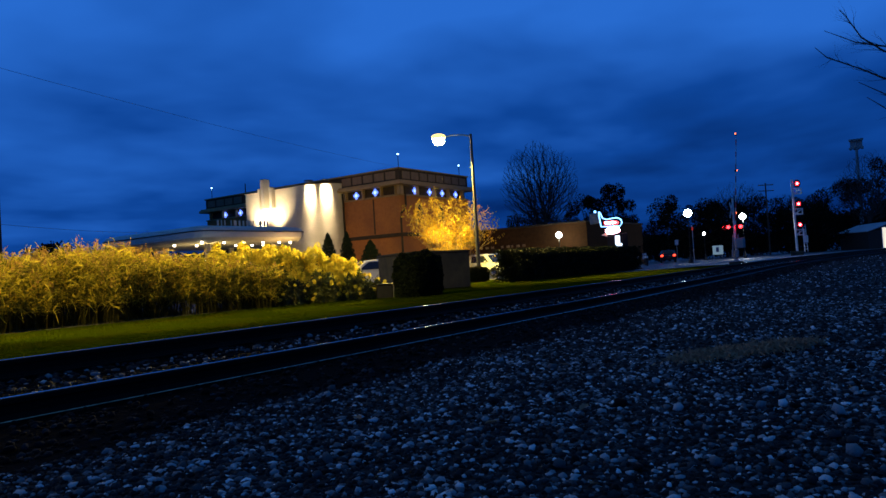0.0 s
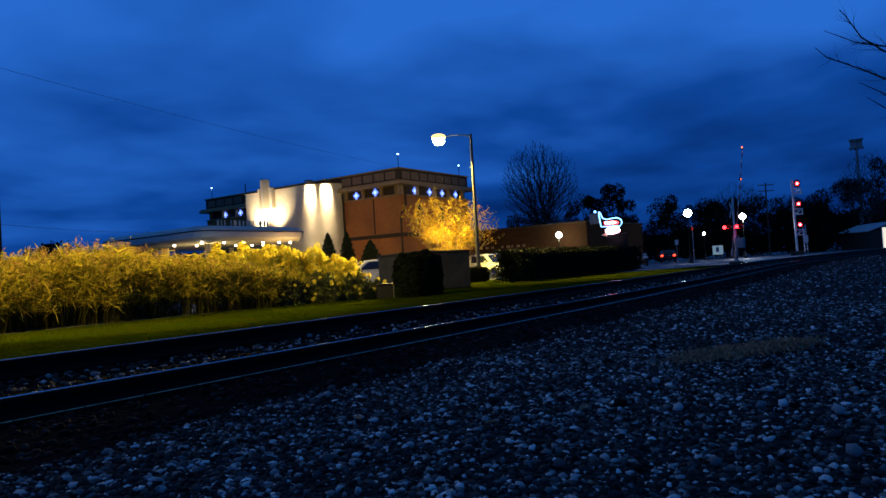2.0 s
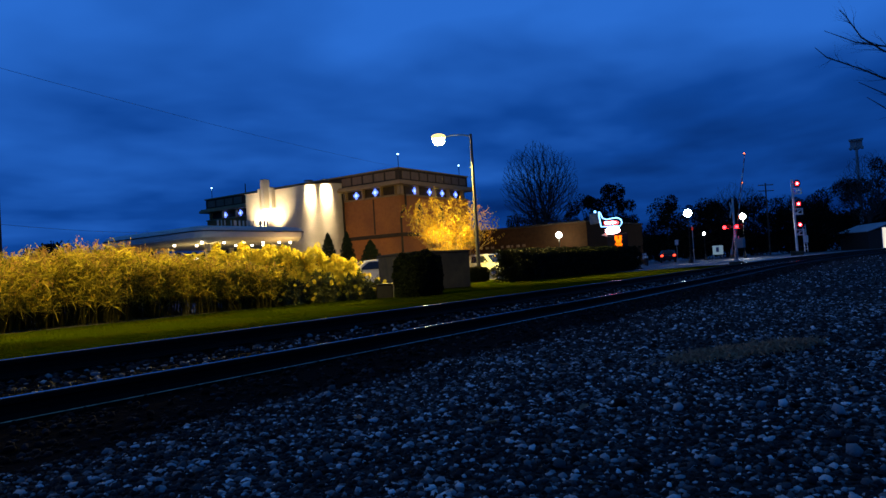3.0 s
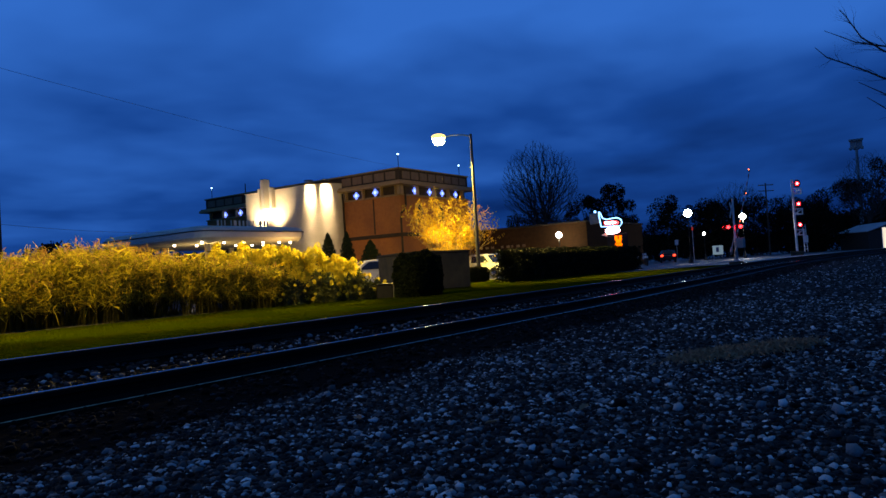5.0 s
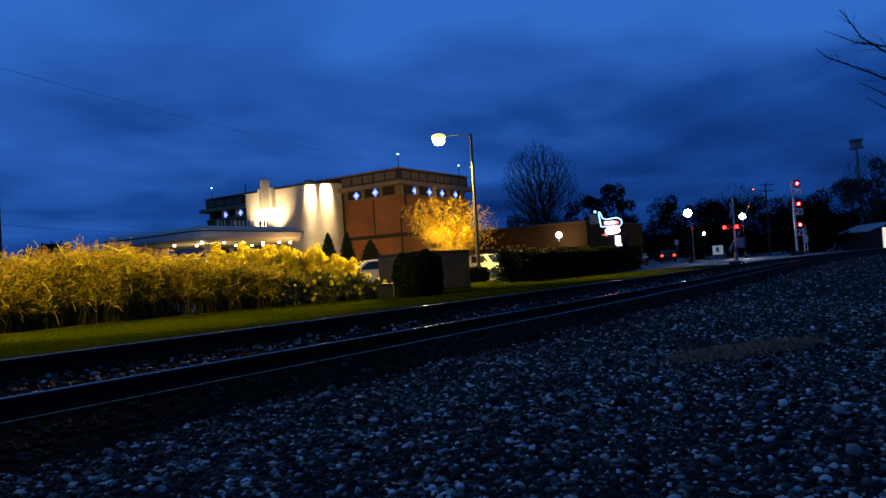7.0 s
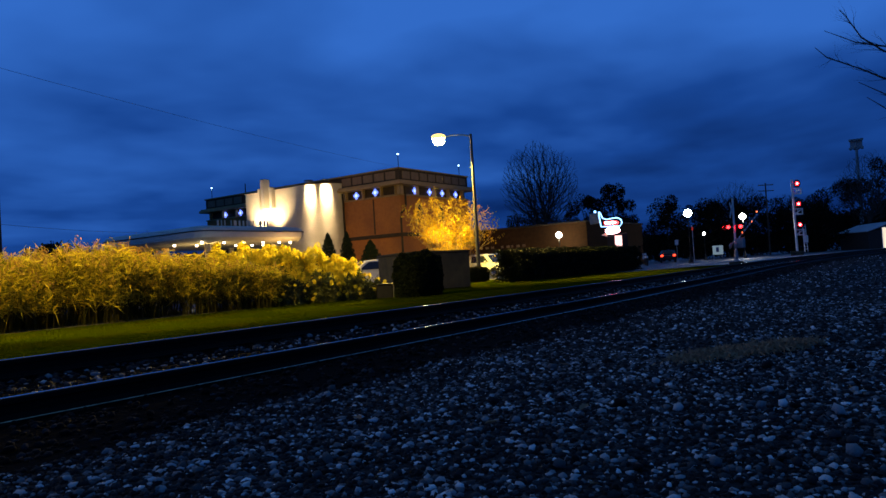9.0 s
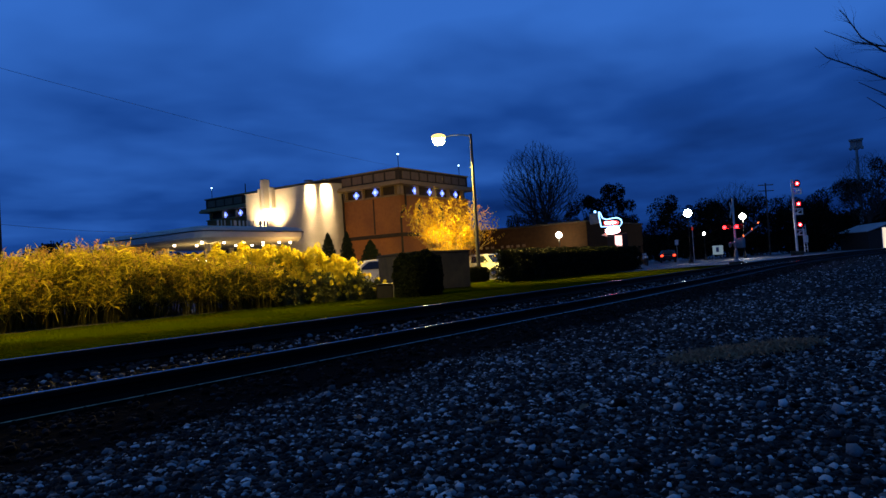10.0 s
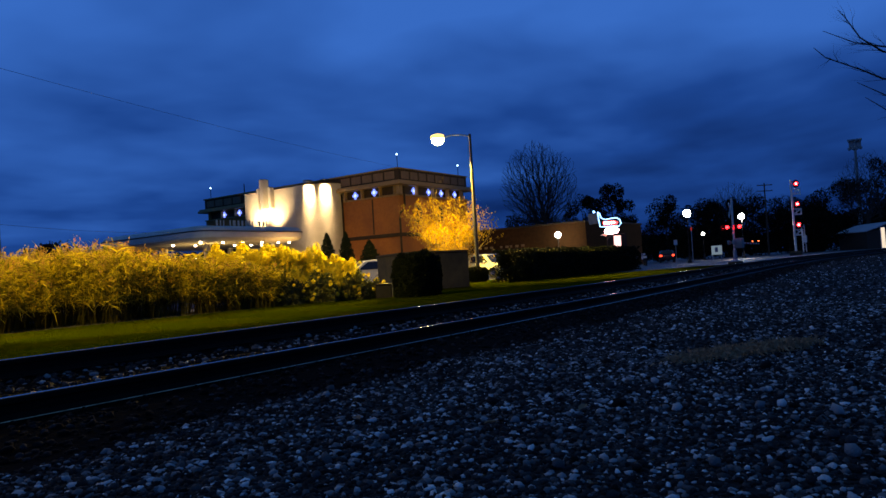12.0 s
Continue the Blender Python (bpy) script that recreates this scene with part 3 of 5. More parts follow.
def flowering_shrub(at, rx, ry, h, heads, size, big, leafy, group="flowering shrubs", low=0.3, stretch=1.0):
    t = thing("flowering_shrub", at, "leafy shrub covered with pale yellow flower heads", "shrub", group)
    n = leafy
    u = RNG.normal(size=(n, 3))
    u /= np.linalg.norm(u, axis=1)[:, None]
    u[:, 2] = abs(u[:, 2])
    lump = 0.85 + 0.18 * np.sin(u[:, 0] * 7 + at[0]) * np.sin(u[:, 1] * 6 + at[1] * 3)
    r = RNG.uniform(0.45, 1.0, n) ** 0.6 * lump
    c = u * r[:, None] * np.array([rx, ry, h])
    v, f = cards(c, 0.11, 0.045)
    part("leaves", np_mesh("leaves", v, f), M_SHRUBLEAF, t, "dark green leaves", kind="stuff")
    st = Shape()
    for i in range(9):
        q = RNG.normal(size=3) * (rx * 0.5, ry * 0.5, 0)
        st.tube([(q[0] * 0.3, q[1] * 0.3, 0), (q[0], q[1], h * 0.7)], [0.014, 0.006], 5)
    part("stems", st, M_BARK, t, kind="stuff")
    u = RNG.normal(size=(heads, 3))
    u /= np.linalg.norm(u, axis=1)[:, None]
    u[:, 2] = abs(u[:, 2]) * (1 - low) + low
    lump = 1.03 + 0.18 * np.sin(u[:, 0] * 7 + at[0]) * np.sin(u[:, 1] * 6 + at[1] * 3)
    hc = u * lump[:, None] * np.array([rx, ry, h])
    m = big
    off = RNG.normal(size=(heads * m, 3))
    off /= np.linalg.norm(off, axis=1)[:, None]
    sc = np.repeat(RNG.uniform(0.6, 1.25, heads), m)[:, None]
    c = np.repeat(hc, m, 0) + off * sc * np.array(size)
    v, f = cards(c, 0.06 * stretch, 0.034, 0.6, stretch - 1)
    part("flower_mass", np_mesh("flower_mass", v, f), M_FLOWER, t, "pale yellow flower heads", kind="stuff")
    return t


def limbs(shape, p, d, length, r, depth, rng, spread=0.5, kids=3, up=0.15, tips=None, n=6, keep=0.72):
    """A branch with its twigs, growing and thinning."""
    pts, rr = [p.copy()], [r]
    steps = 4 if depth > 1 else 3
    for i in range(steps):
        d = (d + Vector((rng.gauss(0, 0.13), rng.gauss(0, 0.13), rng.gauss(0, 0.1) + up * 0.25))).normalized()
        p = p + d * (length / steps)
        pts.append(p.copy())
        rr.append(r * (1 - 0.55 * (i + 1) / steps))
    shape.tube(pts, rr, n if depth > 1 else 4 if depth else 3, cap=False)
    if depth == 0:
        if tips is not None:
            tips.append(p)
        return
    for k in range(kids + (1 if depth > 2 else 0)):
        f = rng.uniform(0.35, 1.0) if k else 1.0
        i = min(int(f * steps), steps)
        q = pts[i]
        side = Vector((rng.gauss(0, 1), rng.gauss(0, 1), rng.gauss(0, 0.7))).normalized()
        nd = (d * (1 - spread * 0.5) + side * spread + Vector((0, 0, up))).normalized()
        limbs(shape, q, nd, length * rng.uniform(0.55, 0.82), rr[i] * keep, depth - 1, rng, spread, kids, up, tips, n, keep)


def grow(trunk, centre, radii, n, rng, r0, tip=0.012, gap=0.45):
    """A crown of limbs and twigs that fills an egg-shaped envelope: each new twig leaves the nearest wood."""
    nodes, par = [Vector(p) for p in trunk], [max(i - 1, -1) for i in range(len(trunk))]
    par[0] = -1
    goals = []
    while len(goals) < n:
        u = Vector((rng.gauss(0, 1), rng.gauss(0, 1), rng.gauss(0, 1))).normalized() * rng.random() ** 0.42
        u *= 1 + 0.16 * noise.noise(u * 3 + Vector(centre))
        goals.append(Vector(centre) + Vector((u.x * radii[0], u.y * radii[1], u.z * radii[2])))
    root = nodes[-1]
    goals.sort(key=lambda g: (g - root).length)
    arr = np.array([p[:] for p in nodes])
    first = len(trunk) - 2
    way = [0.0] * len(nodes)
    for g in goals:
        d = arr - np.array(g[:])
        # wood lying below a goal is preferred, so the limbs sweep upwards
        cost = np.sqrt((d * d).sum(1)) + 0.62 * np.array(way) + 0.6 * np.maximum(d[:, 2] + 0.2, 0)
        cost[:max(first, 0)] += 50
        k = int(cost.argmin())
        p, fresh = nodes[k], []
        steps = max(1, int((g - p).length / gap))
        back = (p - nodes[par[k]]).normalized() if par[k] >= 0 else Vector((0, 0, 1))
        bow = back * (g - p).length * 0.35
        for q in range(1, steps + 1):
            f = q / steps
            w = p.lerp(g, f) + bow * (f * (1 - f)) + Vector((rng.gauss(0, 0.05), rng.gauss(0, 0.05), rng.gauss(0, 0.05))) * gap
            par.append(k if q == 1 else len(nodes) - 1)
            way.append(way[par[-1]] + (w - nodes[par[-1]]).length)
            nodes.append(w)
            fresh.append(w[:])
        arr = np.concatenate([arr, np.array(fresh)])
    load = [0.0] * len(nodes)
    kids = [0] * len(nodes)
    for i in range(len(nodes) - 1, 0, -1):
        if not kids[i]:
            load[i] = 1.0
        load[par[i]] += load[i]
        kids[par[i]] += 1
    s = Shape()
    top = load[0] ** 0.45
    rad = [max(tip, r0 * (v ** 0.45) / top) for v in load]
    for i in range(1, len(nodes)):
        s.tube([nodes[par[i]], nodes[i]], [min(rad[par[i]], rad[i] * 1.35), rad[i]], 6 if rad[i] > 4 * tip else 3, cap=False)
    return s


def bare_tree(at, h, seed, label, centre, radii, n=1500, r0=0.5, tip=0.022):
    """A bare tree whose stem forks into a rounded crown of fine twigs."""
    rng = random.Random(seed)
    t = thing("bare_tree", at, label, "tree")
    z = max(centre[2] - radii[2], h * 0.16)
    trunk = [(0, 0, -0.1), (0.05, 0, z * 0.5), (0.0, 0.08, z), (0.1, 0.0, z + h * 0.05)]
    part("trunk", Shape().tube(trunk, [r0 * 1.25, r0 * 1.05, r0 * 0.95, r0 * 0.8], 10), M_BARK, t, smooth=True)
    s = grow(trunk, centre, radii, n, rng, r0, tip)
    me = bpy.data.meshes.new("crown")
    me.from_pydata(s.v, [], s.f)
    part("crown", me, M_BARK, t, "bare branching twigs", kind="stuff")
    return t


def leafy_tree(at, h, r, seed, label, mat, low=0.25, n=5000, leaf=0.35, trunk_r=0.02):
    """A trunk with limbs and a crown of many small leaves in uneven clumps."""
    rng = random.Random(seed)
    t = thing("leafy_tree", at, label, "tree")
    s = Shape()
    s.tube([(0, 0, -0.1), (0.02 * h, 0, h * low), (0, 0.02 * h, h * 0.75)], [h * trunk_r, h * trunk_r * 0.8, h * trunk_r * 0.3], 7)
    for k in range(9):
        a = rng.uniform(0, 6.28)
        z = h * rng.uniform(low * 0.8, 0.6)
        s.tube([(0, 0, z), (math.cos(a) * r * 0.4, math.sin(a) * r * 0.4, z + h * 0.12), (math.cos(a) * r * 0.75, math.sin(a) * r * 0.75, z + h * 0.2)],
               [h * 0.007, h * 0.005, h * 0.002], 5)
    part("trunk", s, M_BARK, t, smooth=True)
    k = 46
    cl = []
    for i in range(k):
        a, q = rng.uniform(0, 6.28), math.sqrt(rng.random())
        z = rng.random()
        w = math.sin(math.pi * (0.12 + 0.83 * z)) ** 0.7
        cl.append((math.cos(a) * q * r * w, math.sin(a) * q * r * w, h * (low + (1 - low) * z * 0.95), r * rng.uniform(0.16, 0.34)))
    cl = np.array(cl)
    own = RNG.integers(0, k, n)
    u = RNG.normal(size=(n, 3))
    u /= np.linalg.norm(u, axis=1)[:, None]
    c = cl[own, :3] + u * (RNG.uniform(0.3, 1, n) ** 0.5)[:, None] * cl[own, 3:4]
    v, f = cards(c, leaf, leaf * 0.55)
    part("crown", np_mesh("crown", v, f), mat, t, kind="stuff")
    return t


def vase_tree(at, h, r, seed, label, mat):
    """A small many-stemmed tree, its stems fanning upwards, fine leaves along the twigs."""
    rng = random.Random(seed)
    t = thing("golden_tree", at, label, "tree")
    s, tips = Shape(), []
    for k in range(17):
        a = 2 * math.pi * (k + rng.random()) / 17
        o = rng.uniform(0.15, 1.75)
        d = Vector((math.cos(a) * o * 0.75, math.sin(a) * o * 0.75, 1)).normalized()
        limbs(s, Vector((math.cos(a) * 0.15, math.sin(a) * 0.15, -0.05)), d, h * rng.uniform(0.46, 0.58) * (1 - 0.12 * o), 0.045, 3, rng, 0.38, 4, 0.16, tips, 5)
    me = bpy.data.meshes.new("stems")
    me.from_pydata(s.v, [], s.f)
    part("stem_fan", me, M_STEM, t, "fan of slender stems", kind="stuff")
    pts = np.array([p[:] for p in tips])
    n = 9500
    own = RNG.integers(0, len(pts), n)
    back = RNG.uniform(0, 1.0, n)[:, None] ** 1.4
    core = pts[own] * np.array([0.72, 0.72, 0.80])
    c = pts[own] * (1 - back * 0.6) + core * back * 0.6 + RNG.normal(0, 0.09, (n, 3))
    c = c[RNG.uniform(0, 1, n) < np.interp(c[:, 2], [1.2, 3.2], [0.15, 1.0])]
    c = c[(c[:, 2] > 0.55) & (c[:, 2] < h)]
    v, f = cards(c, 0.19, 0.06, 0.6, 0.9)
    part("crown", np_mesh("crown", v, f), mat, t, "golden autumn leaves", kind="stuff")
    return t


def conifer(at, h, r, seed, label="small dark conical evergreen by the facade"):
    t = thing("evergreen_tree", at, label, "tree", "evergreens by the facade")
    part("trunk", Shape().tube([(0, 0, -0.05), (0, 0, h * 0.95)], [0.06, 0.01], 6), M_BARK, t)
    n = 7000
    z = RNG.uniform(0.04, 1, n) ** 1.15
    tier = 0.78 + 0.22 * ((z * 9) % 1)
    rr = r * (1 - z) ** 0.7 * tier * RNG.uniform(0.4, 1.05, n)
    a = RNG.uniform(0, 6.28, n)
    c = np.stack([np.cos(a) * rr, np.sin(a) * rr, z * h], 1)
    v, f = cards(c, 0.22, 0.07)
    part("needles", np_mesh("needles", v, f), M_EVERGREEN, t, kind="stuff")
    return t


def clipped_plant(name, at, poly_size, n, label, category, mat, leaf=0.06, dome=0.0, inner=True, rz=0.0):
    """A hedge or round shrub: leaves over a solid woody heart, with an uneven face."""
    sx, sy, sz = poly_size
    t = thing(name, at, label, category, rz=rz)
    u = RNG.uniform(-1, 1, (n, 3))
    face = RNG.integers(0, 5, n)
    u[face == 0, 0], u[face == 1, 0], u[face == 2, 1], u[face == 3, 1], u[face == 4, 2] = -1, 1, -1, 1, 1
    if dome:
        d = u.copy()
        d /= np.linalg.norm(d, axis=1)[:, None]
        u = u * (1 - dome) + d * dome
    wob = np.array([noise.noise(Vector((p[0] * sx * 1.3 + at[0], p[1] * sy * 1.3 + 5, p[2] * sz * 1.5))) for p in u])
    c = u * (0.93 + 0.10 * wob[:, None] + RNG.normal(0, 0.03, (n, 1)) ) * np.array([sx / 2, sy / 2, sz / 2])
    c[:, 2] = c[:, 2] + sz / 2 + wob * 0.07
    c = c[c[:, 2] > 0.02]
    v, f = cards(c, leaf, leaf * 0.6)
    part("leaves", np_mesh("leaves", v, f), mat, t, kind="stuff")
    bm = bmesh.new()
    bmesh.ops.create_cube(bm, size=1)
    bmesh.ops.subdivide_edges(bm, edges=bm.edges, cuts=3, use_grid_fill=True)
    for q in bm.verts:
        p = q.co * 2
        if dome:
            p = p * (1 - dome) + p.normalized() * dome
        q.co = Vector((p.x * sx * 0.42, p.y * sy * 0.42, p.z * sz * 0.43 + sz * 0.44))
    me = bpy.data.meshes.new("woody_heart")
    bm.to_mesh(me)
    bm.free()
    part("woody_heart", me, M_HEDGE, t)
    return t


# ---- the large brick building with its white entrance tower ----
XB, YB = 57.36, 45.0


def wall_frame(at, right, up=(0, 0, 1)):
    """A matrix for flat pieces on a wall: u to the right, v up, w out of it."""
    r, u = Vector(right).normalized(), Vector(up).normalized()
    w = r.cross(u)
    m = Matrix((r, u, w)).transposed().to_4x4()
    m.translation = at
    return m


def rosette(parent, at, right, s=0.38):
    """A four-petalled lit ornament on the frieze."""
    m = wall_frame(at, right)
    sh = Shape()
    for k in range(4):
        a = math.pi / 2 * k
        poly = []
        for j in range(10):
            t = 2 * math.pi * j / 10
            q = Vector((0.56 + 0.42 * math.cos(t), 0.40 * math.sin(t))) * s
            poly.append((q.x * math.cos(a) - q.y * math.sin(a), q.x * math.sin(a) + q.y * math.cos(a)))
        sh.sheet(poly, 0.06, m)
    o = part("light_rosette", sh, E_BLUE, parent, "blue lit four-petalled ornament")
    part("rosette_centre", Shape().sheet([(math.cos(2 * math.pi * j / 12) * s * 0.42, math.sin(2 * math.pi * j / 12) * s * 0.42) for j in range(12)], 0.09, m), E_BLUEWHITE, o)


def wing(parent, x0, x1, y0, y1, roof=True):
    """A brick block with ledge, frieze, eave and panelled parapet."""
    cx, cy, sx, sy = (x0 + x1) / 2, (y0 + y1) / 2, x1 - x0, y1 - y0
    part("wall", Shape().box((cx, cy, 4.3), (sx, sy, 8.7), 0.02), M_BRICK, parent, "orange-red brick wall")
    part("ledge", Shape().box((cx, cy, 4.6), (sx + 0.36, sy + 0.36, 0.38), 0.03), M_DARKTRIM, parent)
    part("frieze", Shape().box((cx, cy, 9.2), (sx - 0.5, sy - 0.5, 1.12), 0.02), M_DARKTRIM, parent, "dark recessed frieze")
    part("cornice", Shape().box((cx, cy, 8.74), (sx + 0.2, sy + 0.2, 0.16), 0.02), M_TAN, parent)
    part("eave", Shape().box((cx, cy, 9.87), (sx + 1.4, sy + 1.4, 0.30), 0.04).box((cx, cy, 10.09), (sx + 1.1, sy + 1.1, 0.2), 0.03), M_TAN, parent)
    part("parapet", Shape().box((cx, cy, 10.8), (sx + 0.1, sy + 0.1, 1.28), 0.02), M_DARKTRIM, parent)
    part("coping", Shape().box((cx, cy, 11.47), (sx + 0.36, sy + 0.36, 0.14), 0.03), M_TAN, parent)


def build_main():
    t = thing("brick_theatre_building", (0, 0, 0), "large brick building with blue-lit frieze and cream entrance tower", "building")
    wing(t, XB, 70.2, YB, 66.0)
    wing(t, XB, 70.2, 65.9, 76.6)
    # parapet panels
    for face, a0, a1, n in (("x", 45.3, 53.0, 5), ("x", 69.5, 76.3, 4), ("y", 57.7, 69.9, 8)):
        for i in range(n):
            a, b = a0 + (a1 - a0) * i / n + 0.12, a0 + (a1 - a0) * (i + 1) / n - 0.12
            if face == "x":
                sh = Shape().box((XB - 0.07, (a + b) / 2, 10.8), (0.06, b - a, 0.8), 0.015)
            else:
                sh = Shape().box(((a + b) / 2, YB - 0.07, 10.8), (b - a, 0.06, 0.8), 0.015)
            part("parapet_panel", sh, M_PARAPET, t)
    # brackets of the frieze
    for y in (45.4, 47.35, 49.85, 52.3, 70.6, 73.2, 75.6):
        part("bracket", Shape().box((XB - 0.12, y, 9.25), (0.45, 0.16, 0.95), 0.03), M_TAN, t)
    for x in (57.5, 60.2, 63.2, 66.0, 68.8):
        part("bracket", Shape().box((x, YB - 0.12, 9.25), (0.16, 0.45, 0.95), 0.03), M_TAN, t)
    part("corner_bracket", Shape().box((XB - 0.1, YB - 0.1, 9.2), (0.5, 0.5, 1.0), 0.04), M_TAN, t)
    # brick pilaster joint and corner downpipe
    part("joint", Shape().box((XB - 0.02, 48.6, 6.7), (0.08, 0.14, 3.7), 0.01), M_DARKTRIM, t)
    part("downpipe", Shape().tube([(XB - 0.25, 52.75, 9.6), (XB - 0.16, 52.75, 8.4), (XB - 0.16, 52.75, 0)], 0.1, 8), M_DARKTRIM, t, "dark metal downpipe")
    part("downpipe", Shape().tube([(58.0, YB - 0.2, 9.6), (58.0, YB - 0.2, 7.6), (57.75, YB - 0.2, 7.2), (57.1, YB - 0.22, 6.75), (57.05, YB - 0.22, 6.3), (57.05, YB - 0.22, 0)], 0.11, 8),
         M_DARKTRIM, t, "kinked dark metal downpipe")
    # arched niches on the long side
    for x in (60.4, 64.3):
        m = wall_frame((x, YB - 0.01, 5.6), (1, 0, 0))
        arch = [(-0.65, 0), (0.65, 0), (0.65, 1.7)] + [(0.65 * math.cos(a), 1.7 + 0.65 * math.sin(a)) for a in np.linspace(0.3, math.pi - 0.3, 8)] + [(-0.65, 1.7)]
        w = part("arched_window", Shape().sheet(arch, 0.12, m), M_TAN, t, "pale arched window surround")
        inner = [(u * 0.7, v * 0.86 + 0.12) for u, v in arch]
        part("pane", Shape().sheet(inner, 0.15, m), M_GLASS, w)
    for y, z in ((51.03, 9.22), (48.35, 9.28), (73.0, 9.2), (70.1, 9.2)):
        rosette(t, (XB + 0.1, y, z), (0, -1, 0), 0.40)
    for x in (60.0, 62.7, 65.1, 67.8):
        rosette(t, (x, YB + 0.1, 9.25), (1, 0, 0), 0.38)
    # entrance tower: flat facade, then a drum that turns to the brick wall
    drum = [(54.25, 57.0)] + [(57.4 - 3.15 * math.cos(a), 57.0 - 4.05 * math.sin(a)) for a in np.linspace(0.08, math.pi / 2, 22)]
    plan = drum + [(60.5, 52.9), (60.5, 57.0)]
    part("tower_drum", Shape().prism(plan, 0, 10.78), M_STUCCO, t, "curved cream stucco tower", smooth=True)
    part("drum_cap", Shape().prism(plan, 10.78, 10.92), M_DARKTRIM, t)
    part("facade", Shape().box((57.0, 61.3, 5.35), (5.0, 8.5, 10.7), 0.04), M_STUCCO, t, "cream stucco entrance facade")
    part("facade_coping", Shape().box((57.0, 61.3, 10.75), (5.1, 8.6, 0.10), 0.02), M_STUCCO, t)
    for y, z1, w, out in ((61.6, 12.05, 0.62, 0.9), (62.55, 11.1, 0.4, 0.6), (60.65, 11.1, 0.4, 0.6)):
        part("fin", Shape().box((54.5 - out / 2, y, (8.7 + z1) / 2), (out + 0.1, w, z1 - 8.7), 0.1), M_STUCCO, t, "vertical stepped cream fin")
    for z in (2.3, 4.6, 6.9):
        pts = [(57.4 - 3.134 * math.cos(a), 57.0 - 4.034 * math.sin(a), z) for a in np.linspace(0.1, math.pi / 2 - 0.02, 18)]
        part("score_line", Shape().tube(pts, 0.018, 5), M_TAN, t)
    for p in WASH:
        part("wall_washer_housing", Shape().lathe([(0.5, 11.08), (0.5, 11.16)], (p.x, p.y, 0), 10), M_BLACKMETAL, t)
    for y in (59.6, 63.2):
        part("floodlight", Shape().box((52.5, y, 6.4), (0.3, 0.5, 0.22), 0.04).tube([(52.5, y, 5.1), (52.5, y, 6.3)], 0.04, 6), M_DARKTRIM, t)
    # dark doorway behind the canopy
    part("entrance_doors", Shape().box((54.42, 61.3, 1.5), (0.2, 5.6, 3.0), 0.03), M_GLASS, t)
    # roof masts
    for x, y, z0, z1 in ((54.6, 69.2, 11.4, 12.7), (58.2, 66.0, 11.3, 12.4), (58.4, 63.0, 10.4, 12.2)):
        part("roof_mast", Shape().tube([(x + 3, y, z0 - 0.6), (x + 3, y, z1)], [0.09, 0.05], 6), M_BLACKMETAL, t)
    for x, y, z, b in ((57.6, 75.7, 12.9, 11.4), (59.1, 46.35, 13.26, 11.45), (69.9, 45.8, 12.9, 11.45)):
        k = part("beacon_mast", Shape().tube([(x, y, b), (x, y, z)], 0.04, 6), M_BLACKMETAL, t)
        part("beacon", Shape().lathe([(0.03, -0.1), (0.10, -0.04), (0.10, 0.04), (0.03, 0.1)], (x, y, z), 10), E_BEACON, k, "small blue-white beacon", smooth=True)
    return t


def rounded_plan(x0, x1, y0, y1, r, n=8):
    pts = []
    for cx, cy, a0 in ((x1 - r, y1 - r, 0), (x0 + r, y1 - r, 90), (x0 + r, y0 + r, 180), (x1 - r, y0 + r, 270)):
        for k in range(n + 1):
            a = radians(a0 + 90 * k / n)
            pts.append((cx + r * math.cos(a), cy + r * math.sin(a)))
    return pts


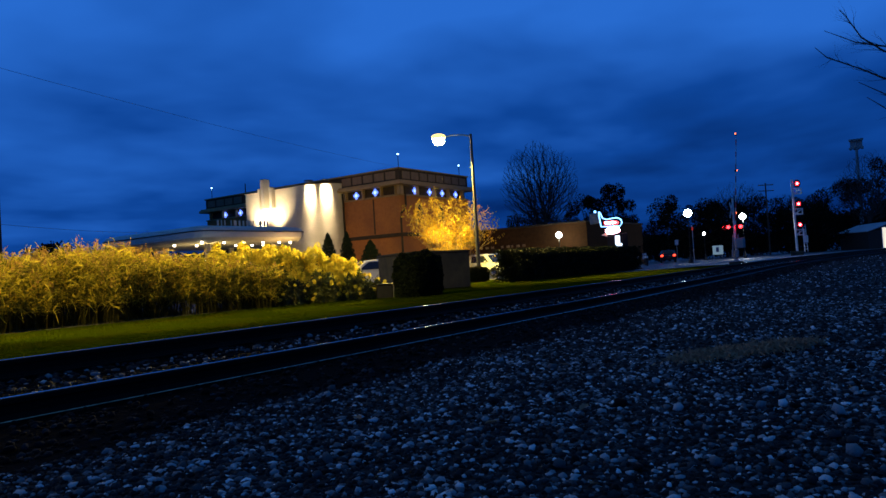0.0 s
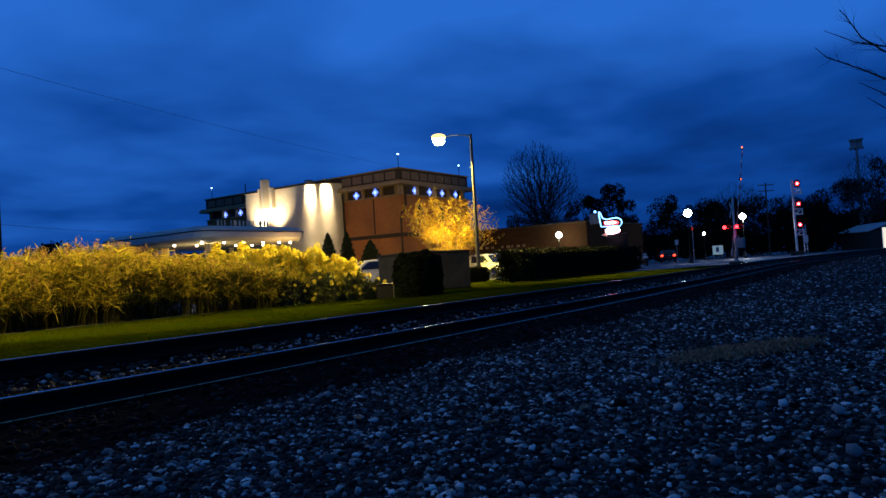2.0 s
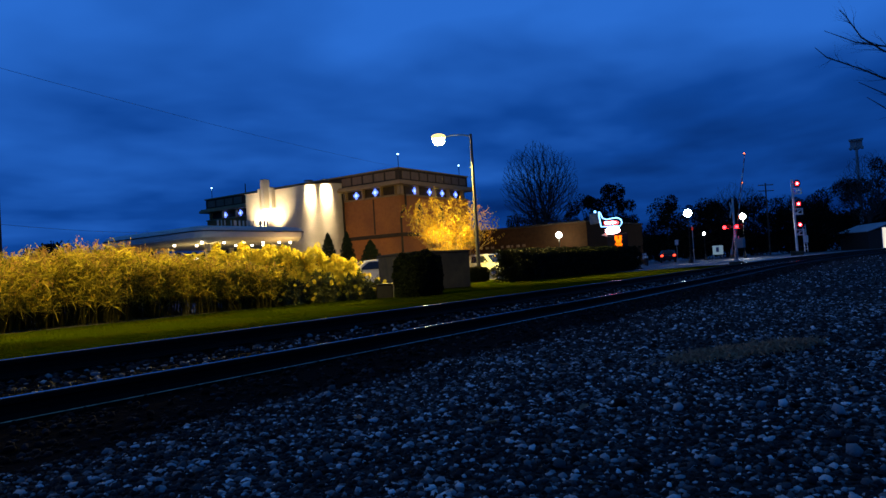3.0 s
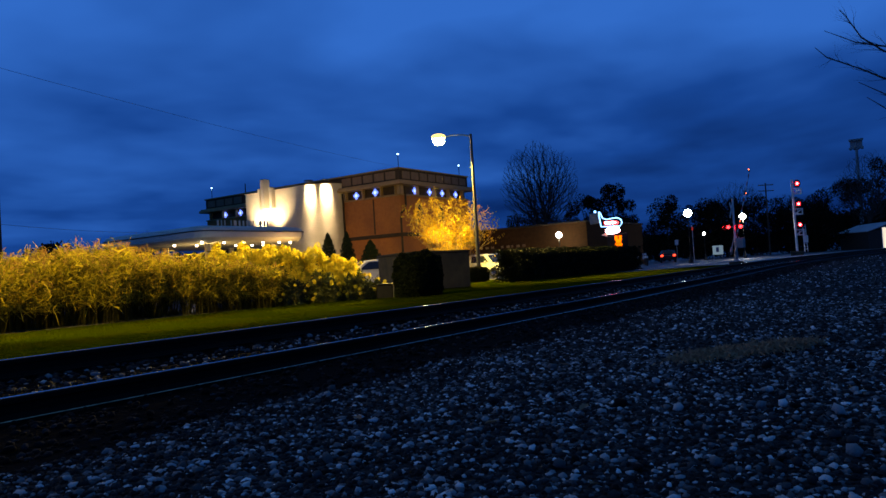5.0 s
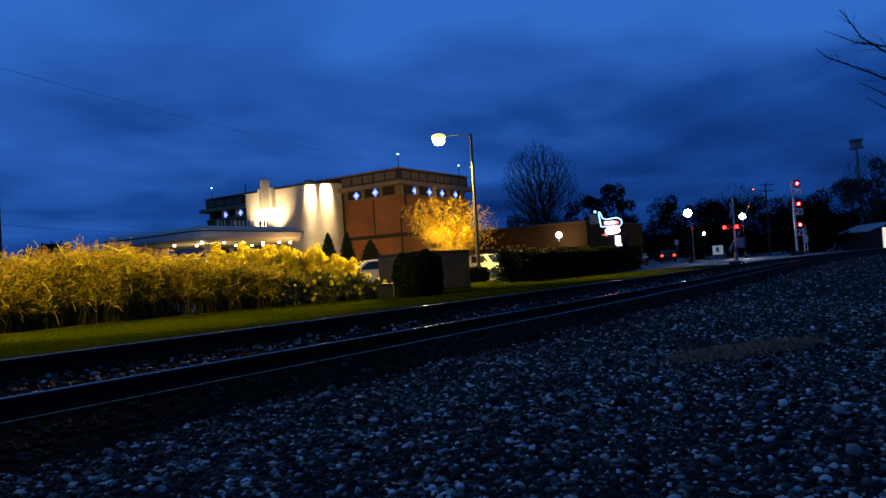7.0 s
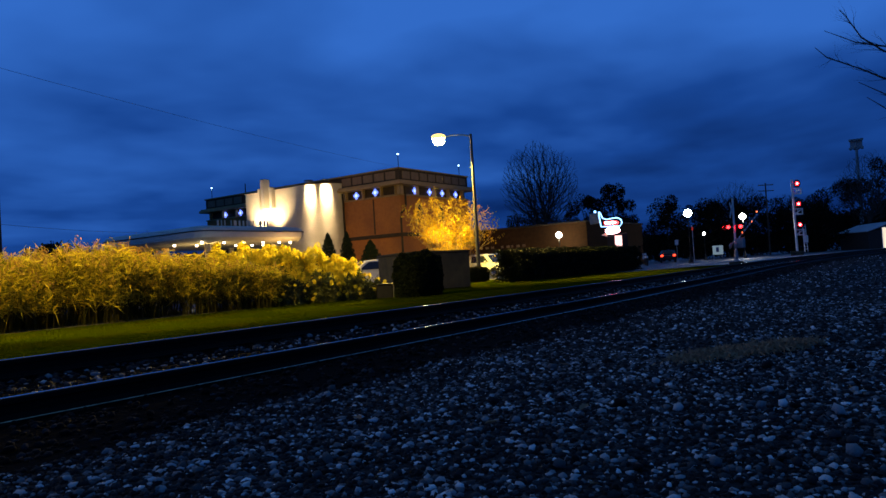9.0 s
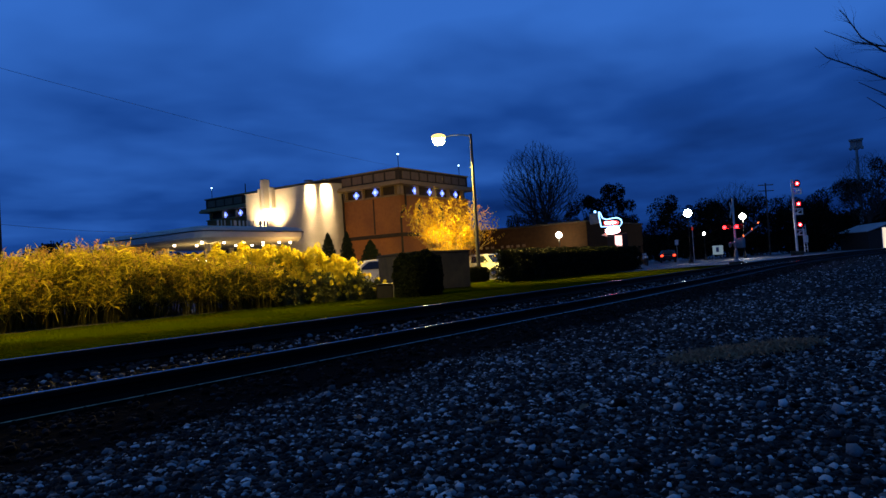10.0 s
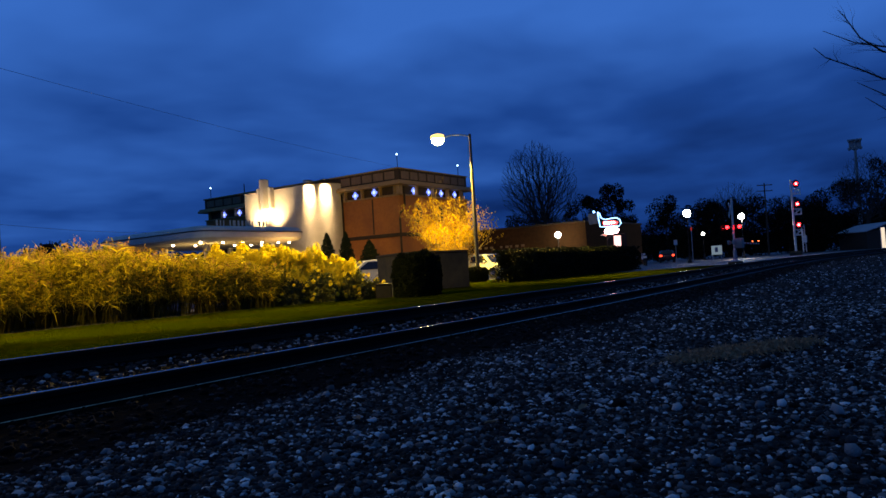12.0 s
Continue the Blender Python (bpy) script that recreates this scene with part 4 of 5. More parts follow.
def build_canopy():
    t = thing("entrance_canopy", (0, 0, 0), "long cream drive-up canopy with rounded edge and downlights", "canopy")
    rows = [(1.1, 4.30), (0.35, 4.42), (0.06, 4.66), (0.0, 5.0), (0.05, 5.36), (0.22, 5.58), (0.6, 5.68), (2.6, 5.72)]
    sh = Shape()
    n = 36
    v, f = [], []
    for ins, z in rows:
        v += [(x, y, z) for x, y in rounded_plan(36.9 + ins, 49.3 - ins, 50.3 + ins, 66.0 - ins, max(1.2 - ins * 0.3, 0.3))]
    for i in range(len(rows) - 1):
        for j in range(n):
            k = (j + 1) % n
            f.append((i * n + j, i * n + k, (i + 1) * n + k, (i + 1) * n + j))
    f += [tuple(range(n)), tuple((len(rows) - 1) * n + j for j in range(n))]
    sh.add(v, f)
    part("roof_slab", sh, M_CANOPY, t, smooth=True)
    trim = Shape()
    path = [(x, y, 5.2) for x, y in rounded_plan(36.87, 49.33, 50.27, 66.03, 1.23)]
    trim.tube(path + [path[0]], 0.045, 6)
    part("edge_trim", trim, M_DARKTRIM, t)
    part("link_roof", Shape().box((51.8, 60.4, 4.75), (5.4, 4.5, 0.8), 0.1), M_CANOPY, t)
    for x, y in ((39.2, 52.4), (46.6, 52.4), (39.2, 58.6), (46.6, 58.6)):
        part("column", Shape().lathe([(0.4, 0), (0.4, 0.15), (0.28, 0.25), (0.28, 4.2)], (x, y, 0), 14), M_STUCCO, t, smooth=True)
    for x in (37.9, 40.2, 42.4, 44.6, 46.6, 48.0):
        for y in (51.5, 55.4):
            part("downlight", Shape().lathe([(0.09, -0.08), (0.12, 0), (0.12, 0.06)], (x, y, 4.26), 10), E_WARM, t, "glowing warm downlight")
    # standing letters on the roof edge, too small to read
    bars = thing("roof_lettering", (0, 0, 0), "row of small unreadable orange standing letters on the canopy", "sign")
    x = 40.4
    for i in range(15):
        if i in (3, 11):
            x += 0.35
            continue
        w = random.choice((0.12, 0.2, 0.3))
        part("letter_bar", Shape().box((x + w / 2, 52.6, 6.12), (w, 0.08, 0.5), 0.02), M_LETTER, bars)
        x += w + 0.24
    part("letter_rail", Shape().box(((40.4 + x) / 2, 52.62, 5.74), (x - 40.2, 0.06, 0.08), 0.01), M_DARKTRIM, bars)
    return t


M_LETTER = material("pale_orange_letter_paint", (0.78, 0.55, 0.36), (0.70, 0.48, 0.30), 3, 0.5)


def build_low_building():
    t = thing("low_brick_building", (0, 0, 0), "low flat-roofed brown brick building behind the hedge", "building")
    part("wall", Shape().box((73.6, 35.6, 2.3), (16, 14.6, 4.6), 0.03), M_BROWN, t)
    part("coping", Shape().box((73.6, 35.6, 4.68), (16.2, 14.8, 0.18), 0.03), M_DARKTRIM, t)
    part("annex_wall", Shape().box((74.6, 40.8, 2.15), (17.9, 9.0, 4.3), 0.03), M_BROWN, t)
    for y, w in ((35.6, 0.5), (36.3, 0.5), (37.0, 0.35), (37.5, 0.5), (38.2, 0.35), (39.4, 0.5), (40.1, 0.5), (40.8, 0.35), (41.5, 0.5)):
        part("letter_bar", Shape().box((65.52, y - 0.2, 2.75), (0.08, w * 0.7, 0.24), 0.01), M_PARAPET, t)
    w = part("window", Shape().box((65.58, 30.6, 1.6), (0.1, 1.9, 1.0), 0.02), M_WHITEPAINT, t)
    part("pane", Shape().box((65.55, 30.6, 1.6), (0.1, 1.7, 0.8), 0.01), M_GLASS, w)
    return t


# ---- street furniture ----
M_LAMPPOLE = material("dark_lamp_post_paint", (0.035, 0.033, 0.03), (0.05, 0.047, 0.04), 5, 0.6)

def street_lamp(at, rz, label, h=7.1, reach=1.0):
    t = thing("street_lamp", at, label, "street lamp", "street lamps", rz)
    part("base", Shape().lathe([(0.2, 0), (0.2, 0.08), (0.14, 0.14)], n=12), M_BLACKMETAL, t, smooth=True)
    part("pole", Shape().tube([(0, 0, 0.1), (0, 0, 4), (0, 0, h)], [0.115, 0.1, 0.075], 12), M_LAMPPOLE, t, smooth=True)
    part("bracket_arm", Shape().tube([(0, 0, h - 0.12), (0.5 * reach, 0, h - 0.03), (1.1 * reach, 0, h - 0.03), (1.55 * reach, 0, h - 0.1)], [0.045, 0.04, 0.035, 0.035], 8), M_GALV, t, smooth=True)
    k = part("lamp_head", Shape().box((1.85 * reach, 0, h - 0.1), (0.75, 0.34, 0.16), 0.05), M_GALV, t)
    # this lit rim stands in for the yellow halo round the lamp
    part("lens", Shape().lathe([(0.36, -0.10), (0.41, -0.02), (0.38, 0.08), (0.22, 0.15)], (1.9 * reach, 0, h - 0.10), 16), E_SODIUMHALO, k, "glowing amber rim imitating a halo", smooth=True)
    part("lamp_tube", Shape().lathe([(0.10, -0.46), (0.24, -0.40), (0.34, -0.26), (0.35, -0.10), (0.30, 0.0)], (1.9 * reach, 0, h - 0.10), 16), E_SODIUM, k, "overexposed pale lamp centre", smooth=True)
    return t


def globe_lamp(at, h, label, r=0.36, group="globe lamps"):
    t = thing("globe_lamp", at, label, "lamp post", group)
    part("base", Shape().lathe([(0.24, 0), (0.24, 0.12), (0.14, 0.3), (0.12, 0.7), (0.07, 0.8)], n=12), M_BLACKMETAL, t, smooth=True)
    part("post", Shape().tube([(0, 0, 0.7), (0, 0, h - r)], [0.06, 0.05], 10), M_BLACKMETAL, t, smooth=True)
    part("collar", Shape().lathe([(0.06, h - r - 0.16), (0.14, h - r - 0.05), (0.14, h - r + 0.02)], n=10), M_BLACKMETAL, t)
    part("globe", Shape().lathe([(r * math.sin(a), h - r * math.cos(a)) for a in np.linspace(0.35, 3.0, 10)], n=16), E_COOL, t, "glowing white globe", smooth=True)
    part("finial", Shape().lathe([(0.07, h + r * 0.98), (0.03, h + r + 0.1), (0.01, h + r + 0.18)], n=8), M_BLACKMETAL, t)
    return t


GATE = {"lamps": []}


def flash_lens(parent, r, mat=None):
    """A lens lit red on its face, black on its back; turning it imitates the lamp's flashing."""
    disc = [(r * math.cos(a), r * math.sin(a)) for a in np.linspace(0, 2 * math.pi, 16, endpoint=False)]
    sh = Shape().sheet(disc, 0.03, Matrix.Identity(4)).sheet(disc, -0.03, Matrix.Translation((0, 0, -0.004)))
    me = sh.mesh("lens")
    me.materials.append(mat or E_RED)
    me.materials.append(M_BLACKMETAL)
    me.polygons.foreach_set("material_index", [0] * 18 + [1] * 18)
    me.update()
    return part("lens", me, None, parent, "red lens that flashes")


def crossing_gate(at):
    t = thing("crossing_gate", at, "railway crossing signal with red flashers and lowering barrier arm", "crossing gate")
    part("foundation", Shape().box((0, 0, 0.08), (0.75, 0.75, 0.22), 0.04), M_CONCRETE, t)
    part("mast", Shape().tube([(0, 0, 0.15), (0, 0, 4.1)], 0.06, 10), M_WHITEPAINT, t, smooth=True)
    part("mast_base", Shape().lathe([(0.22, 0.18), (0.22, 0.24), (0.12, 0.34), (0.1, 0.9)], n=12), M_GALV, t, smooth=True)
    part("mechanism_box", Shape().box((-0.05, -0.28, 1.3), (0.55, 0.5, 0.62), 0.04), M_GREYPAINT, t, "grey gate mechanism box")
    cross = part("crossbuck", Shape().box((0, 0.09, 3.35), (1.2, 0.02, 0.22), 0.004, Matrix.Rotation(radians(45), 3, "Y"))
                 .box((0, 0.115, 3.35), (1.2, 0.02, 0.22), 0.004, Matrix.Rotation(radians(-45), 3, "Y")), M_WHITEPAINT, t, "white crossed boards")
    for k, (ox, oy) in enumerate(((0.0, 0.0), (-0.16, 0.19))):
        part("light_bar", Shape().tube([(0.21 + ox, -0.33 + oy, 2.32), (-0.21 + ox, 0.33 + oy, 2.32)], 0.03, 8), M_GALV, t)
        for s in (-1, 1):
            m = wall_frame((-0.21 * s + ox, 0.31 * s + oy, 2.32), (0.27, -0.96, 0))
            ring = [(0.15 * math.cos(a), 0.15 * math.sin(a)) for a in np.linspace(0, 2 * math.pi, 18, endpoint=False)]
            b = part("flasher", Shape().sheet(ring, 0.03, m), M_BLACKMETAL, t, "black round flasher backing")
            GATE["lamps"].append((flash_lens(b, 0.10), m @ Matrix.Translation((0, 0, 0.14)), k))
            v = [m @ Vector((0.15 * math.cos(a), 0.15 * math.sin(a), w)) for w in (0.03, 0.26) for a in np.linspace(0.2, math.pi - 0.2, 9)]
            part("hood", Shape().add(v, [(i, i + 1, i + 10, i + 9) for i in range(8)]), M_BLACKMETAL, b)
    # the arm, built along +x from its pivot
    arm = part("barrier_arm", Shape().box((3.75, 0, 0), (7.2, 0.035, 0.10), 0.008), M_WHITEPAINT, t, "white and red barrier arm")
    for i in range(8):
        part("red_band", Shape().box((0.75 + i * 0.86, 0, 0), (0.40, 0.041, 0.106), 0.006), M_REDPAINT, arm)
    part("counterweight", Shape().box((-0.75, 0.14, 0), (0.5, 0.09, 0.26), 0.03).box((-0.75, -0.14, 0), (0.5, 0.09, 0.26), 0.03)
         .box((-0.15, 0.14, 0), (1.3, 0.05, 0.1), 0.01).box((-0.15, -0.14, 0), (1.3, 0.05, 0.1), 0.01), M_GREYPAINT, arm, "grey counterweight arms")
    for x in (7.3, 4.75, 1.9):
        k = part("arm_lamp", Shape().box((x, 0, 0.10), (0.12, 0.1, 0.12), 0.02), M_BLACKMETAL, arm)
        if x > 7:
            part("lens", Shape().lathe([(0.02, -0.05), (0.05, -0.02), (0.05, 0.02), (0.02, 0.05)], (x, 0, 0.19), 10), E_GATERED, k, "lit red lens", smooth=True)
        else:
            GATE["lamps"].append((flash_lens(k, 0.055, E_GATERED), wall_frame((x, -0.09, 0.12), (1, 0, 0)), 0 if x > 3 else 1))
    GATE["arm"] = arm
    return t


def signal_mast(at):
    t = thing("railway_signal", at, "tall railway signal mast with three lit red heads and ladder", "railway signal")
    part("foundation", Shape().box((0, 0, 0.0), (1.2, 1.2, 0.5), 0.05), M_CONCRETE, t)
    part("mast", Shape().tube([(0, 0, 0.2), (-0.05, 0.05, 8.35)], [0.13, 0.11], 12), M_WHITEPAINT, t, smooth=True)
    for k, z in enumerate((7.85, 5.55, 3.2)):
        c = Vector((0.20, -0.42, z))
        m = wall_frame(c, (0.45, -0.89, 0))
        h = part("signal_head", Shape().sheet([(0.36 * math.cos(a), 0.45 * math.sin(a)) for a in np.linspace(0, 2 * math.pi, 20, endpoint=False)], 0.06, m), M_BLACKMETAL, t, "black oval signal backing")
        part("lens", Shape().sheet([(0.19 * math.cos(a), 0.19 * math.sin(a)) for a in np.linspace(0, 2 * math.pi, 16, endpoint=False)], 0.12, m), E_RED, h, "lit red lens")
        # pale disc imitating the overexposed middle of the red lens
        part("lens_hot_spot", Shape().sheet([(0.11 * math.cos(a), 0.10 * math.sin(a)) for a in np.linspace(0, 2 * math.pi, 12, endpoint=False)], 0.135, m), E_REDCORE, h, "overexposed pale lamp centre")
        part("housing", Shape().box(c + Vector((0.16, 0.08, 0)), (0.3, 0.5, 0.6), 0.05), M_BLACKMETAL, h)
        br = Shape()
        for dz in (-0.55, -1.15):
            br.tube([(0, 0, z + dz), (0.45, -0.75, z + dz)], 0.065, 6)
        br.tube([(0.45, -0.75, z - 0.5), (0.45, -0.75, z - 1.2)], 0.065, 6).tube([(0, 0, z - 1.15), (0.45, -0.75, z - 0.55)], 0.05, 6)
        br.tube([(0.2, -0.33, z - 0.5), (0.2, -0.33, z - 1.2)], 0.035, 6)
        part("bracket_platform", br, M_WHITEPAINT, t, "white tubular bracket")
    lad = part("ladder", Shape().tube([(0.42, -0.72, 0.1), (0.38, -0.66, 3.2)], 0.06, 6).tube([(0.62, -1.0, 0.1), (0.5, -0.9, 3.2)], 0.04, 6), M_WHITEPAINT, t)
    for i in range(9):
        part("rung", Shape().tube([(0.42, -0.71, 0.4 + i * 0.32), (0.6, -0.97, 0.4 + i * 0.32)], 0.02, 5), M_WHITEPAINT, lad)
    part("relay_case", Shape().box((0.55, -0.9, 1.55), (0.4, 0.4, 0.8), 0.04), M_WHITEPAINT, t)
    return t


SIGN = {}


def neon_sign(at, rz):
    """A pole sign: u runs across the face, w towards the viewer."""
    t = thing("neon_sign", at, "blue-outlined neon sign with red panel above a changing LED display", "neon sign", rz=rz)
    part("pole", Shape().tube([(0.18, 0.1, 0), (0.18, 0.1, 3.3)], 0.09, 10), M_BLACKMETAL, t)
    part("base_plate", Shape().box((0.18, 0.1, 0.05), (0.5, 0.5, 0.12), 0.02), M_CONCRETE, t)
    m = wall_frame((0, 0, 0), (1, 0, 0))
    box = part("cabinet", Shape().box((-0.78, 0.05, 3.85), (0.66, 0.4, 0.78), 0.04, Matrix.Rotation(radians(-5), 3, "Y")), M_GREYPAINT, t, "grey sign cabinet")
    outline = [(-0.42, 4.32), (-0.28, 4.18), (-0.18, 3.85), (0.1, 3.72), (0.5, 3.78), (0.9, 3.80), (1.12, 3.66), (1.2, 3.40), (1.05, 3.18), (0.6, 3.2), (0.1, 3.2), (-0.3, 3.22), (-0.36, 3.7)]
    part("sign_panel", Shape().sheet(outline, -0.1, m), M_BLACKMETAL, t)
    pts = [m @ Vector((u, v, 0.05)) for u, v in outline]
    part("neon_outline", Shape().tube(pts + [pts[0], pts[1]], 0.045, 6), E_NEONBLUE, t, "glowing blue neon outline")
    part("red_panel", Shape().sheet([(-0.1, 3.58), (0.8, 3.60), (1.0, 3.46), (0.9, 3.32), (-0.05, 3.32)], 0.05, m), E_NEONRED, t, "glowing red panel")
    bars = Shape()
    for i in range(5):
        bars.sheet([(0.0 + i * 0.16, 3.38), (0.1 + i * 0.16, 3.38), (0.1 + i * 0.16, 3.54), (0.0 + i * 0.16, 3.54)], 0.062, m)
    part("lettering_bars", bars, E_NEONPINK, t)
    part("lit_panel", Shape().sheet([(0.5 + 0.52 * math.cos(a), 2.90 + 0.26 * math.sin(a)) for a in np.linspace(0, 2 * math.pi, 20, endpoint=False)], 0.16, m), E_NEONPINK, t, "glowing oval panel")
    part("arrow", Shape().sheet([(0.0, 2.78), (-0.34, 2.58), (-0.1, 2.55), (0.05, 2.45), (0.3, 2.68)], 0.05, m), M_LETTER, t)
    part("top_lamp", Shape().lathe([(0.03, 0), (0.09, 0.05), (0.09, 0.14), (0.03, 0.2)], (-0.68, 0.05, 4.25), 10), E_NEONBLUE, t)
    # casing with an opening; the six-sided drum turning inside imitates switching LEDs
    cx, z0, z1 = 0.86, 1.62, 2.58
    cas = Shape()
    for sx in (-1, 1):
        cas.box((cx + sx * 0.46, -0.02, (z0 + z1) / 2), (0.36, 0.05, z1 - z0 + 0.12), 0.01)
        cas.box((cx + sx * 0.64, 0.60, (z0 + z1) / 2), (0.04, 1.24, z1 - z0 + 0.1), 0.01)
    cas.box((cx, 0.60, z1 + 0.05), (1.32, 1.26, 0.06), 0.01).box((cx, 0.60, z0 - 0.05), (1.32, 1.26, 0.06), 0.01).box((cx, 1.22, (z0 + z1) / 2), (1.32, 0.05, z1 - z0 + 0.1), 0.01)
    part("display_casing", cas, M_BLACKMETAL, t, "black display casing")
    R = 0.48
    drum = part("display_drum", Shape().prism([(R * 1.1547 * math.cos(a), R * 1.1547 * math.sin(a)) for a in [radians(60 * k) for k in range(6)]], 0, z1 - z0 - 0.04),
                M_BLACKMETAL, t, "six-sided turning drum imitating an LED display")
    drum.matrix_basis = pose(cx, 0.60, z0 + 0.02)
    h = z1 - z0 - 0.1
    faces = {0: (E_LEDWHITE, [(-0.22, 0.03, 0.12, h), (-0.22, 0.03, 0.26, 0.28)]),
             2: (E_LEDORANGE, [(-0.25, h - 0.26, 0.25, h), (-0.10, 0.30, 0.12, h)]),
             3: (E_LEDORANGE, [(-0.25, h - 0.34, -0.04, h), (0.05, h - 0.34, 0.25, h), (-0.17, 0.32, 0.19, h - 0.28), (-0.25, 0.05, 0.26, 0.28)]),
             4: (E_LEDWHITE, [(-0.23, 0.02, 0.18, h), (-0.23, 0.02, 0.26, 0.22)]),
             5: (E_LEDPINK, [(-0.24, 0.14, 0.26, h), (-0.16, 0.02, 0.26, 0.2)])}
    for k, (mat, rects) in faces.items():
        a = radians(-90 + 60 * k)
        out = Vector((math.cos(a), math.sin(a), 0))
        fm = wall_frame(out * R, (-out.y, out.x, 0))
        sh = Shape()
        for u0, v0, u1, v1 in rects:
            sh.sheet([(u0, v0), (u1, v0), (u1, v1), (u0, v1)], 0.012, fm)
        part("display_figure", sh, mat, drum)
    SIGN["drum"], SIGN["at"] = drum, (cx, 0.60, z0 + 0.02)
    return t


def vehicle(name, at, rz, paint, label, category, pickup=False, tails=False):
    """A car seen at dusk: nose to +x, wheels on the ground."""
    t = thing(name, at, label, category, rz=rz)
    L, W = (5.0, 1.85) if pickup else (4.5, 1.78)
    H0, H1 = (1.0, 1.66) if pickup else (0.92, 1.45)
    side = ([(-L / 2, 0.5), (-L / 2, H0), (-0.5, H0), (-0.45, H1 - 0.04), (-0.3, H1), (0.85, H1), (1.45, H0 + 0.02), (L / 2 - 0.15, H0 - 0.06), (L / 2, H0 - 0.2), (L / 2, 0.42), (-L / 2 + 0.1, 0.38)]
            if pickup else
            [(-L / 2, 0.45), (-L / 2 + 0.05, H0), (-L / 2 + 0.5, H0 + 0.02), (-L / 2 + 1.1, H1 - 0.03), (-0.2, H1), (0.5, H1 - 0.05), (1.25, H0 + 0.02), (L / 2 - 0.2, H0 - 0.15), (L / 2, 0.6), (L / 2 - 0.05, 0.3), (-L / 2 + 0.1, 0.3)])
    sh = Shape()
    n = len(side)
    v = []
    for y, g in ((-W / 2, -0.03), (-W / 2 + 0.08, 0), (W / 2 - 0.08, 0), (W / 2, -0.03)):
        for x, z in side:
            tuck = 0.13 * max(0.0, (z - H0)) / (H1 - H0)
            v.append((x * (1 + g * 0.3), y * (1 - tuck), z + (g if z > H0 else 0)))
    f = [(r * n + j, r * n + (j + 1) % n, (r + 1) * n + (j + 1) % n, (r + 1) * n + j) for r in range(3) for j in range(n)]
    f += [tuple(range(n)), tuple(3 * n + j for j in range(n))]
    sh.add(v, f)
    body = part("body", sh, paint, t, smooth=True)
    # windows, a little proud of the body
    if pickup:
        scr = [(0.98, 0.72, H1 - 0.10), (1.42, 0.80, H0 + 0.06), (1.42, -0.80, H0 + 0.06), (0.98, -0.72, H1 - 0.10)]
        sidew = [(-0.3, H0 + 0.08), (-0.25, H1 - 0.12), (0.75, H1 - 0.12), (1.15, H0 + 0.08)]
        rear = [(-0.52, 0.7, H0 + 0.1), (-0.47, 0.66, H1 - 0.1), (-0.47, -0.66, H1 - 0.1), (-0.52, -0.7, H0 + 0.1)]
    else:
        scr = [(0.62, 0.62, H1 - 0.08), (1.2, 0.74, H0 + 0.06), (1.2, -0.74, H0 + 0.06), (0.62, -0.62, H1 - 0.08)]
        sidew = [(-1.35, H0 + 0.06), (-0.95, H1 - 0.12), (0.42, H1 - 0.12), (0.95, H0 + 0.06)]
        rear = [(-1.74, 0.70, H0 + 0.08), (-1.2, 0.6, H1 - 0.06), (-1.2, -0.6, H1 - 0.06), (-1.74, -0.70, H0 + 0.08)]
    part("windscreen", Shape().add([(x + 0.03, y, z + 0.02) for x, y, z in scr] + [(x - 0.05, y, z - 0.05) for x, y, z in scr], [(0, 1, 2, 3), (4, 5, 6, 7), (0, 1, 5, 4), (1, 2, 6, 5), (2, 3, 7, 6), (3, 0, 4, 7)]), M_GLASS, t)
    part("rear_window", Shape().add([(x - 0.03, y, z + 0.02) for x, y, z in rear] + [(x + 0.05, y, z - 0.05) for x, y, z in rear], [(0, 1, 2, 3), (4, 5, 6, 7), (0, 1, 5, 4), (1, 2, 6, 5), (2, 3, 7, 6), (3, 0, 4, 7)]), M_GLASS, t)
    for s in (-1, 1):
        m = wall_frame((0, s * (W / 2 - 0.055), 0), (1, 0, 0))
        sh = Shape()
        sh.add([(x, s * (W / 2 * (1 - 0.13 * max(0, z - H0) / (H1 - H0)) + 0.004), z) for x, z in sidew] + [(x, s * (W / 2 * 0.85), z) for x, z in sidew],
               [(0, 1, 2, 3), (4, 5, 6, 7), (0, 1, 5, 4), (1, 2, 6, 5), (2, 3, 7, 6), (3, 0, 4, 7)])
        part("side_window", sh, M_GLASS, t)
        part("headlight", Shape().box((L / 2 - 0.03, s * (W / 2 - 0.28), 0.78 if pickup else 0.64), (0.12, 0.34, 0.24 if pickup else 0.14), 0.03), M_CHROME, t, "clear headlight")
        part("taillight", Shape().box((-L / 2 + 0.02, s * (W / 2 - 0.2), 0.85), (0.1, 0.28, 0.2), 0.03), E_TAIL if tails else M_REDPAINT, t, "lit red tail light" if tails else "red tail light")
        part("mirror", Shape().box((0.95, s * (W / 2 + 0.1), H0 + 0.12), (0.12, 0.2, 0.16), 0.03), paint, t)
    part("bumper", Shape().box((L / 2 + 0.02, 0, 0.48), (0.14, W - 0.1, 0.22), 0.04), M_CHROME if pickup else paint, t)
    part("grille", Shape().box((L / 2 + 0.01, 0, 0.8 if pickup else 0.55), (0.06, W * 0.5, 0.28 if pickup else 0.14), 0.02), M_BLACKMETAL, t)
    R = 0.38 if pickup else 0.32
